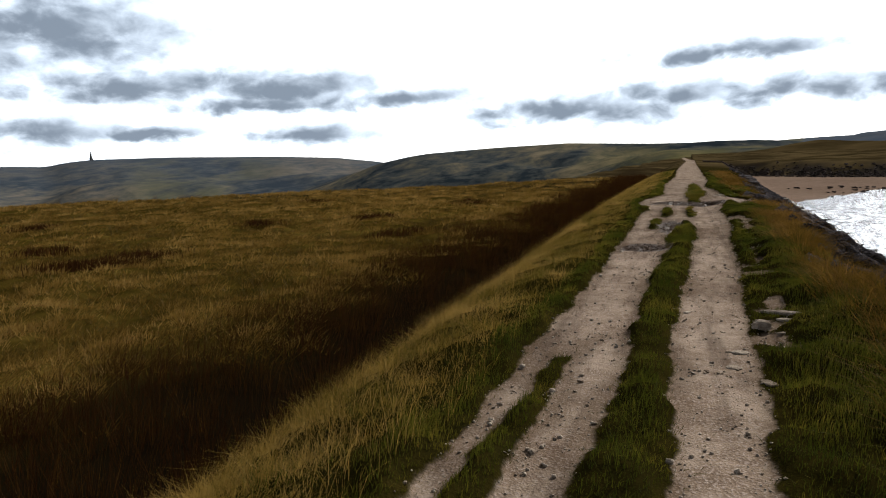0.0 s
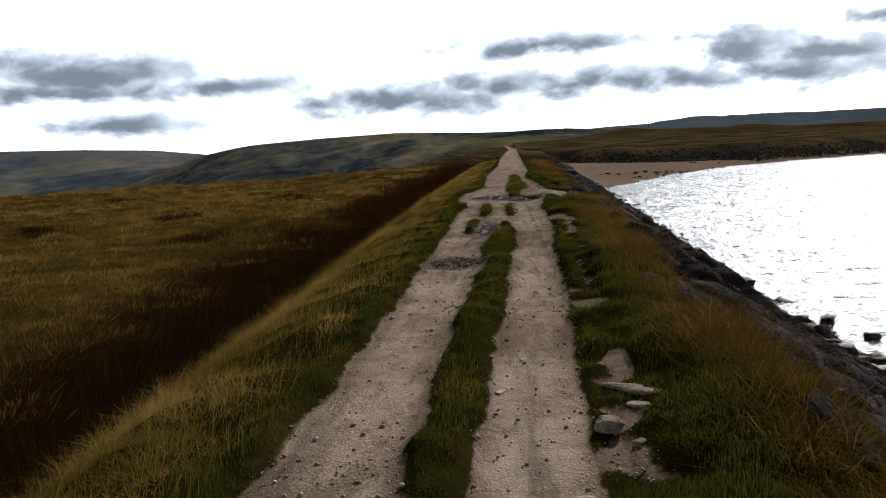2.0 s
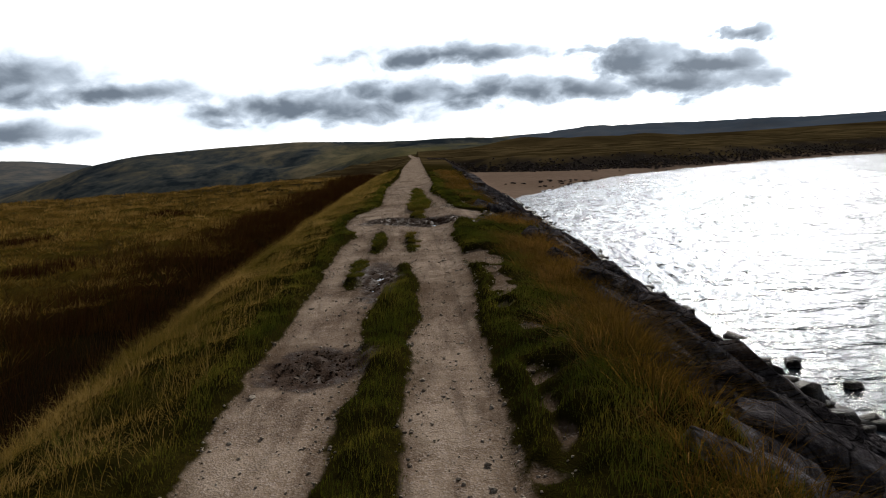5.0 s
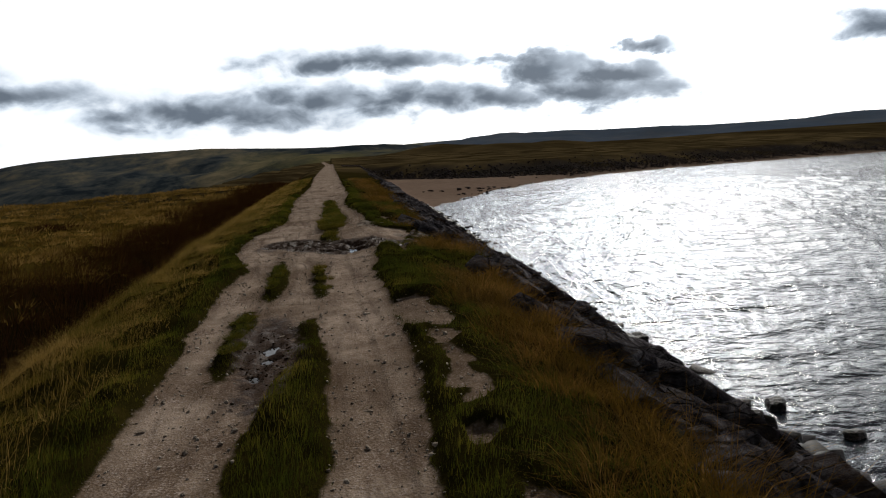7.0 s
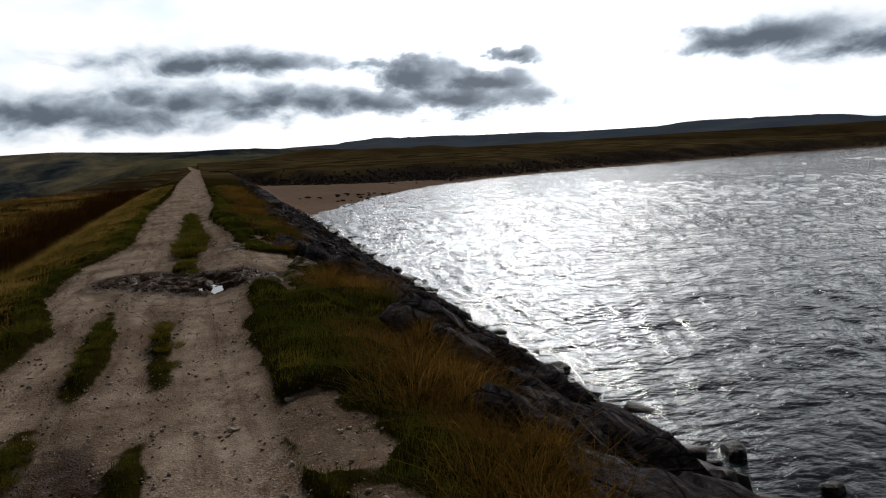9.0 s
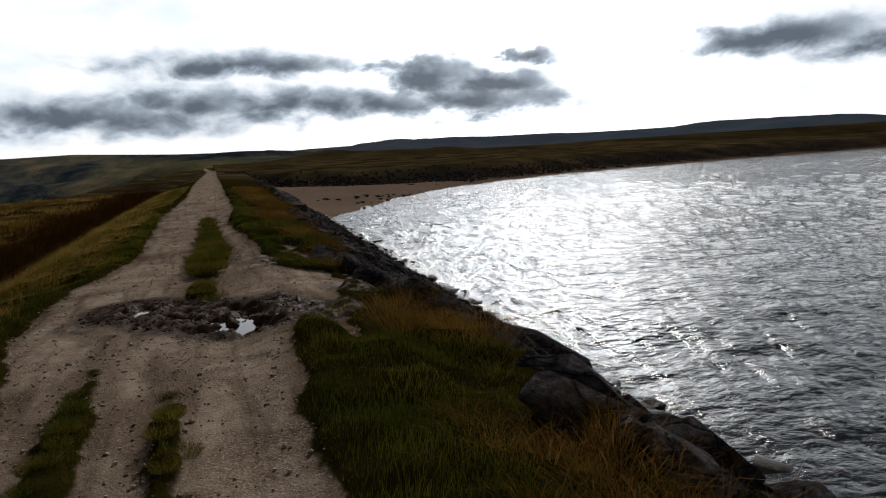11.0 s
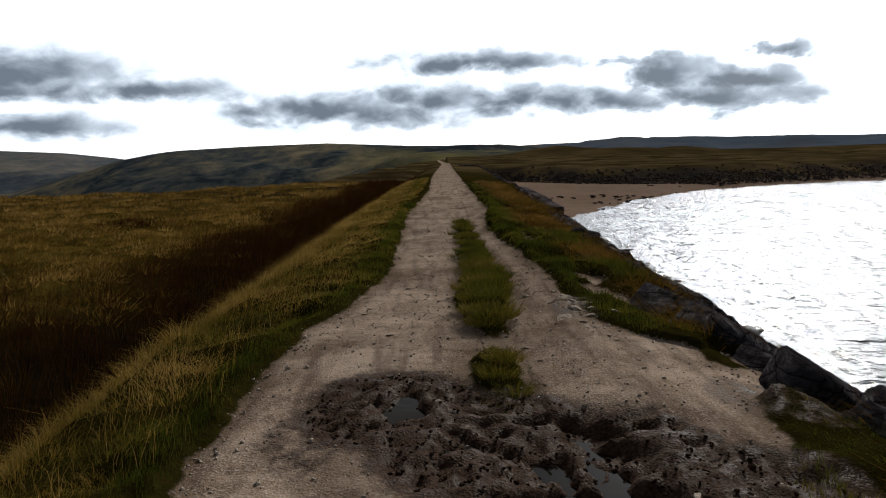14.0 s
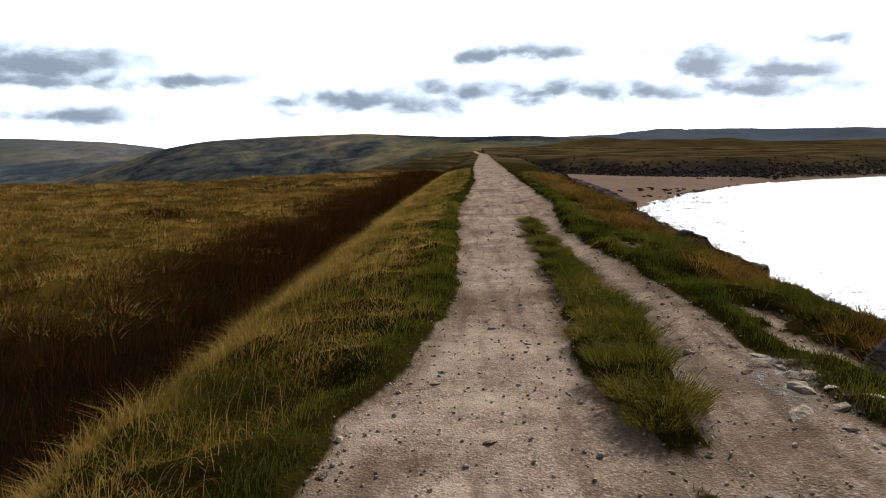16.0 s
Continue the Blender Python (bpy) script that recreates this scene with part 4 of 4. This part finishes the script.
def build_grass():
    r = np.random.default_rng(21)
    # long bleached grass on the landward shoulder of the dam
    x, y, s, t, ox, oy = tufted(r, -3.7, -0.75, 1.5, 70, 8800, 34, 0.08, 1.2)
    x = x + shift(y)
    keep = turf_depth(x, y) > 0.2 + 0.28 * r.random(len(x))
    x, y, s, t, ox, oy = (v[keep] for v in (x, y, s, t, ox, oy))
    n = len(x)
    green = t < 0.15
    blades("bank_turf", x[green], y[green], s[green] * r.uniform(0.05, 0.14, n)[green], 0.0034 + 0.0004 * np.maximum(0, y[green] - 22), np.clip(r.normal(0.4, 0.25, n), 0, 1)[green], M_GREEN, "green grass clumps among the bleached bank grass", 0.5, (0.05, 0.04), 0.6, 30, (ox[green] * 1.6, oy[green] * 1.6))
    x, y, s, t, ox, oy = (v[~green] for v in (x, y, s, t, ox, oy))
    n = len(x)
    blades("bank_grass", x, y, s * r.uniform(0.06, 0.17, n) * (0.55 + 0.7 * smooth(-(x - shift(y)), 1.4, 2.8)), 0.0036 + 0.0004 * np.maximum(0, y - 22), np.clip(2.2 * (fbm(x, y, 0.9, 52, 3) - 0.5) + 0.3 + 0.2 * smooth(-(x - shift(y)), 1.6, 3.0) + t * 0.7 + r.normal(0, 0.18, n), 0, 1), M_TAN, "long bleached wind-blown grass on the dam shoulder", 0.5, (0.05, 0.04), 0.7, 22, (ox * 1.7, oy * 1.7))
    # thin pale seed stalks standing over it
    m = 9000
    x, y = r.uniform(-3.6, -1.3, m), 0.5 + 45 * r.random(m) ** 1.6
    x = x + shift(y)
    blades("seed_stalks", x, y, r.uniform(0.16, 0.34, m), 0.0026 + 0.0002 * np.maximum(0, y - 22), r.uniform(0.7, 1.0, m), M_TAN, "thin pale seed stalks over the bank grass", 0.6, (0.2, 0.15), 0.5, 29)
    # short green turf along the edges and in the middle strips
    x, y = r.uniform(-1.7, 2.0, 310000), 1.5 + 40 * r.random(310000) ** 1.15
    d = turf_depth(x, y)
    keep = (d > -0.05 * r.random(len(x))) & ((x > np.interp(y, *LEFT_EDGE) - 0.34 + 0.35 * (fbm(x, y, 1.0, 51) - 0.5)))
    x, y, d = x[keep], y[keep], d[keep]
    n = len(x)
    h = r.uniform(0.022, 0.065, n) * (0.6 + 1.6 * fbm(x, y, 0.5, 53, 2)) * np.clip(0.45 + d * 5, 0.45, 1.25)
    blades("short_turf", x, y, h, 0.004 + 0.0004 * np.maximum(0, y - 22), np.clip(1.5 * (fbm(x, y, 0.6, 54) - 0.28) + r.normal(0, 0.16, n), 0, 1), M_GREEN, "short green turf edging the ruts and down the middle", 0.5, (0.1, 0.1), 0.4, 23)
    # shaggy tussocks on strips, tufts and the reservoir verge
    cx, cy = r.uniform(-0.6, 3.3, 11000), 1.5 + 55 * r.random(11000) ** 1.25
    d = turf_depth(cx, cy)
    ok = (d > 0.06) & (cx > np.interp(cy, *LEFT_EDGE) + 0.1) & (cx < np.interp(cy, *TURF_LIMIT) - 0.1)
    cx, cy, d = cx[ok], cy[ok], d[ok]
    verge = smooth(cx - np.interp(cy, *RIGHT_EDGE), 0.35, 0.9)
    ok = r.random(len(cx)) < 0.35 + 0.65 * verge
    cx, cy, verge = cx[ok], cy[ok], verge[ok]
    k = np.repeat(np.arange(len(cx)), 34)
    n = len(k)
    sz = r.uniform(0.6, 1.3, len(cx))[k]
    ox, oy = r.normal(0, 1, n), r.normal(0, 1, n)
    x, y = cx[k] + ox * 0.07 * sz, cy[k] + oy * 0.07 * sz
    outer = smooth(np.interp(cy, *TURF_LIMIT) - cx, 1.0, 0.35) * (1 - 0.75 * smooth(cy, 15, 21))
    golden = np.clip(verge * (0.1 + 0.55 * smooth(fbm(cx, cy, 0.8, 57), 0.4, 0.56) + 0.5 * outer), 0, 1)[k]
    hump = np.clip(0.35 + 1.3 * fbm(cx, cy, 0.8, 31), 0.3, 1.5)[k]
    h = sz * hump * (0.05 + 0.07 * verge[k] + 0.1 * golden + 0.08 * ((y > 24.4) & (x < 1.15))) * r.uniform(0.6, 1.25, n)
    for nm, sel, mat, lab, sd in (("verge_grass", golden > r.random(n), M_VERGE, "golden tussock grass on the reservoir verge", 24), ("verge_turf", None, M_GREEN, "shaggy green tussocks on the verge and track", 25)):
        sel = ~(golden > 0.38) if sel is None else (golden > 0.38)
        m = int(sel.sum())
        blades(nm, x[sel], y[sel], h[sel] * (1.0 if nm == "verge_grass" else 0.75), 0.0048 + 0.0004 * np.maximum(0, y[sel] - 22), np.clip((0.3 if nm == "verge_grass" else 0.1) + 0.6 * r.random(len(cx))[k][sel] + r.normal(0, 0.15, m), 0, 1), mat, lab, 0.4, (0.04, 0.05), 0.75, sd, (ox[sel] * 0.65, oy[sel] * 0.65))
    # rushes in the ditch at the foot of the bank
    x, y, s, t, ox, oy = tufted(r, -12.5, -4.1, 1, 120, 5600, 20, 0.2, 1.5)
    keep = r.random(len(x)) > smooth(-x + 5 * (fbm(x, y, 3.0, 19) - 0.5), 8.6, 11.6)
    x, y, s, t, ox, oy = (v[keep] for v in (x, y, s, t, ox, oy))
    n = len(x)
    blades("rushes", x + shift(y), y, s * r.uniform(0.35, 0.85, n), 0.008 + 0.0005 * np.maximum(0, y - 20), np.clip(0.05 + 0.8 * t + r.normal(0, 0.15, n), 0, 1), M_RUSH, "dark brown rushes filling the ditch below the bank", 0.25, (0.1, 0.1), 0.3, 26, (ox * 0.6, oy * 0.6), True)
    # moor grass in tussocks out to the valley's edge
    u = r.random(16500)
    dist = 7 + 110 * u ** 1.25
    ang = np.radians(r.uniform(-84, 6, 16500))
    cx, cy = dist * np.sin(ang) - 1, 6 + dist * np.cos(ang)
    ye = np.interp(cx, [-400, -150, -87, -60, -36, -20, -8, 0], [-60, 30, 68, 98, 106, 132, 225, 320])
    ok = (r.random(len(cx)) < smooth(-(cx - shift(cy)) + 5 * (fbm(cx, cy, 3.0, 19) - 0.5), 7.6, 11.4)) & (cy < ye + 6)
    cx, cy, dist = cx[ok], cy[ok], dist[ok]
    k = np.repeat(np.arange(len(cx)), 20)
    n = len(k)
    sz = (r.uniform(0.5, 1.25, len(cx)) * (0.85 + dist * 0.006))[k]
    ox, oy = r.normal(0, 1, n), r.normal(0, 1, n)
    x, y = cx[k] + ox * 0.2 * sz, cy[k] + oy * 0.2 * sz
    # tone also follows the moor hummocks: paler on tops, darker in hollows
    blades("moor_grass", x, y, sz * r.uniform(0.13, 0.32, n), (0.010 + 0.0012 * dist)[k], np.clip(0.1 + (0.7 * r.random(len(cx)) + 1.3 * (fbm(cx, cy, 6.0, 58) - 0.45) + 1.5 * (fbm(cx, cy, 1.7, 24, 2) - 0.47))[k] + r.normal(0, 0.15, n), 0, 1), M_MOOR, "tawny tussock grass covering the open moor", 0.4, (0.2, 0.1), 0.6, 27, (ox * 0.4, oy * 0.4), True)
    # darker rush clumps dotted over the moor
    spots = [(-28, 41), (-22, 46.5), (-46.7, 38.5), (-31.8, 26.7), (-23.8, 25), (-22.2, 21.5), (-22.6, 19.9), (-14, 33), (-18, 60), (-40, 70)]
    cx, cy = np.array([p[0] for p in spots], float), np.array([p[1] for p in spots], float)
    k = np.repeat(np.arange(len(spots)), 420)
    n = len(k)
    x, y = cx[k] + r.normal(0, 0.9, n), cy[k] + r.normal(0, 0.7, n)
    blades("moor_rushes", x, y, r.uniform(0.3, 0.6, n), np.full(n, 0.035), np.clip(0.2 + r.normal(0.2, 0.2, n), 0, 1), M_RUSH, "dark clumps of rush scattered on the moor", 0.4, (0.1, 0.1), 0.4, 28)


build_grass()

# ---- single tussocks on the track, each a thing of its own ----


def tussock_mesh(seed, count=520):
    """A dome of blades about 0.5 m across and 0.2 m high, leaning outwards, green below and straw at the tips."""
    r = np.random.default_rng(seed)
    a, q = r.uniform(0, math.tau, count), np.sqrt(r.random(count))
    x, y = np.cos(a) * q * 0.2, np.sin(a) * q * 0.2
    h = (0.2 - 0.1 * q) * r.uniform(0.6, 1.2, count)
    out = 0.25 + 0.9 * q
    lx, ly = np.cos(a) * out + r.normal(0, 0.25, count), np.sin(a) * out + r.normal(0, 0.25, count)
    f = r.uniform(0, math.tau, count)
    side = np.stack([np.cos(f), np.sin(f), np.zeros(count)], 1) * 0.002
    p0 = np.stack([x, y, np.full(count, -0.03)], 1)
    p1 = p0 + np.stack([lx * h * 0.5, ly * h * 0.5, h * 0.65], 1)
    p2 = p0 + np.stack([lx * h * 1.25, ly * h * 1.25, h * r.uniform(0.7, 1.0, count)], 1)
    v = np.stack([p0 - side, p0 + side, p1 + side * 0.8, p1 - side * 0.8, p2], 1).reshape(-1, 3)
    b = np.arange(count)[:, None] * 5
    me = mesh_from("grass_tussock", v, b + np.array([[0, 1, 2, 3]]), [M_GREEN], b + np.array([[3, 2, 4]]))
    attribute(me, "tone", np.repeat(np.clip(r.normal(0.62, 0.28, count), 0, 1), 5))
    return me


def build_tussocks():
    r = np.random.default_rng(31)
    protos = [tussock_mesh(300 + k) for k in range(5)]
    spots = [(tx, ty + dy, 0.36 if rx < 0.15 else 0.62) for tx, ty, rx, ry in TUFTS for dy in np.arange(-ry * 0.75, ry * 0.8, 0.2)]
    for ty in np.arange(25.1, 34.9, 0.36):
        lo, hi = np.interp(ty, STRIP_B[0], STRIP_B[1]), np.interp(ty, STRIP_B[2], STRIP_B[3])
        for f in (0.25, 0.75):
            spots.append((lo + (hi - lo) * f, ty, 0.78 if ty < 28 else 0.6))
    for x, y, s in spots:
        x, y, s = x + r.normal() * 0.04, y + r.normal() * 0.06, s * r.uniform(0.75, 1.2)
        ob = new("grass_tussock", protos[int(r.integers(5))])
        ob.matrix_basis = pose(x, y, z_at(x, y), 0, 0, r.uniform(0, 360)) @ Matrix.Diagonal((s, s, s * r.uniform(0.8, 1.15), 1))
        tagged(ob, "shaggy green and straw grass tussock on the bare track", "grass tussock", "tussocks on the track")


build_tussocks()


def box_stone(name, lx, ly, lz, seed):
    """A squared, slightly uneven masonry block with worn edges, its top at z = 0."""
    r = random.Random(seed)
    bm = bmesh.new()
    bmesh.ops.create_cube(bm, size=1.0)
    for v in bm.verts:
        v.co = Vector((v.co.x * lx * r.uniform(0.92, 1.04), v.co.y * ly * r.uniform(0.95, 1.02), (v.co.z - 0.5) * lz + r.uniform(-0.03, 0.03)))
    bmesh.ops.bevel(bm, geom=bm.edges[:], offset=0.035, segments=2)
    me = bpy.data.meshes.new(name)
    bm.to_mesh(me)
    bm.free()
    me.materials.append(M_STONE)
    return me


def build_wall_top():
    """The flat-topped masonry wall that carries on along the water, and the odd squared block short of it."""
    wall = tagged(new("masonry_wall"), "low flat-topped wall of dark squared stone blocks", "wall")
    for k in range(9):
        y = 41.6 + 1.75 * k
        x = float(np.interp(y, *TURF_LIMIT)) + 0.28
        ob = new("block", box_stone("block", 0.8, 1.72, 0.5, 400 + k))
        ob.parent = wall
        ob.matrix_basis = pose(x, y, -0.06 - 0.01 * k, 0, 3, -3)
    for x, y, s, t in ((3.28, 33.2, 0.5, 12), (3.2, 34.6, 0.4, -20), (3.2, 30.6, 0.42, 30)):
        ob = new("stone_block", box_stone("stone_block", s, s * 1.2, 0.34, int(y * 10)))
        ob.matrix_basis = pose(x, y, z_at(x, y) + 0.12, 4, 6, t)
        tagged(ob, "squared dark stone block on the edge of the bank", "stone block", "blocks along the bank edge")


build_wall_top()

# ---- monument on the far hill ----


def part(name, bm, mat, parent, label=""):
    me = bpy.data.meshes.new(name)
    bm.to_mesh(me)
    bm.free()
    me.materials.append(mat)
    ob = new(name, me)
    ob.parent = parent
    return tagged(ob, label)


def frustum(z0, z1, r0, r1, sides=4):
    bm = bmesh.new()
    bmesh.ops.create_cone(bm, cap_ends=True, segments=sides, radius1=r0, radius2=r1, depth=z1 - z0)
    bmesh.ops.rotate(bm, verts=bm.verts, matrix=Matrix.Rotation(radians(45), 3, "Z"))
    bmesh.ops.translate(bm, verts=bm.verts, vec=(0, 0, (z0 + z1) / 2))
    bmesh.ops.bevel(bm, geom=bm.edges[:], offset=0.12, segments=1)
    return bm


def build_monument():
    top = tagged(new("monument"), "dark stone obelisk monument on the far hilltop", "monument")
    a, d = radians(-46.55), 2490.0
    top.location = (d * math.sin(a), 8 + d * math.cos(a), 1.57 + d * math.tan(radians(0.92)))
    part("plinth", frustum(-3, 8, 5.2, 5.0), M_TOWER, top)
    part("balcony", frustum(8, 9.2, 5.9, 5.9), M_TOWER, top)
    part("shaft", frustum(9.2, 25, 3.6, 2.0), M_TOWER, top)
    part("cap", frustum(25, 30, 2.0, 0.3), M_TOWER, top)


build_monument()
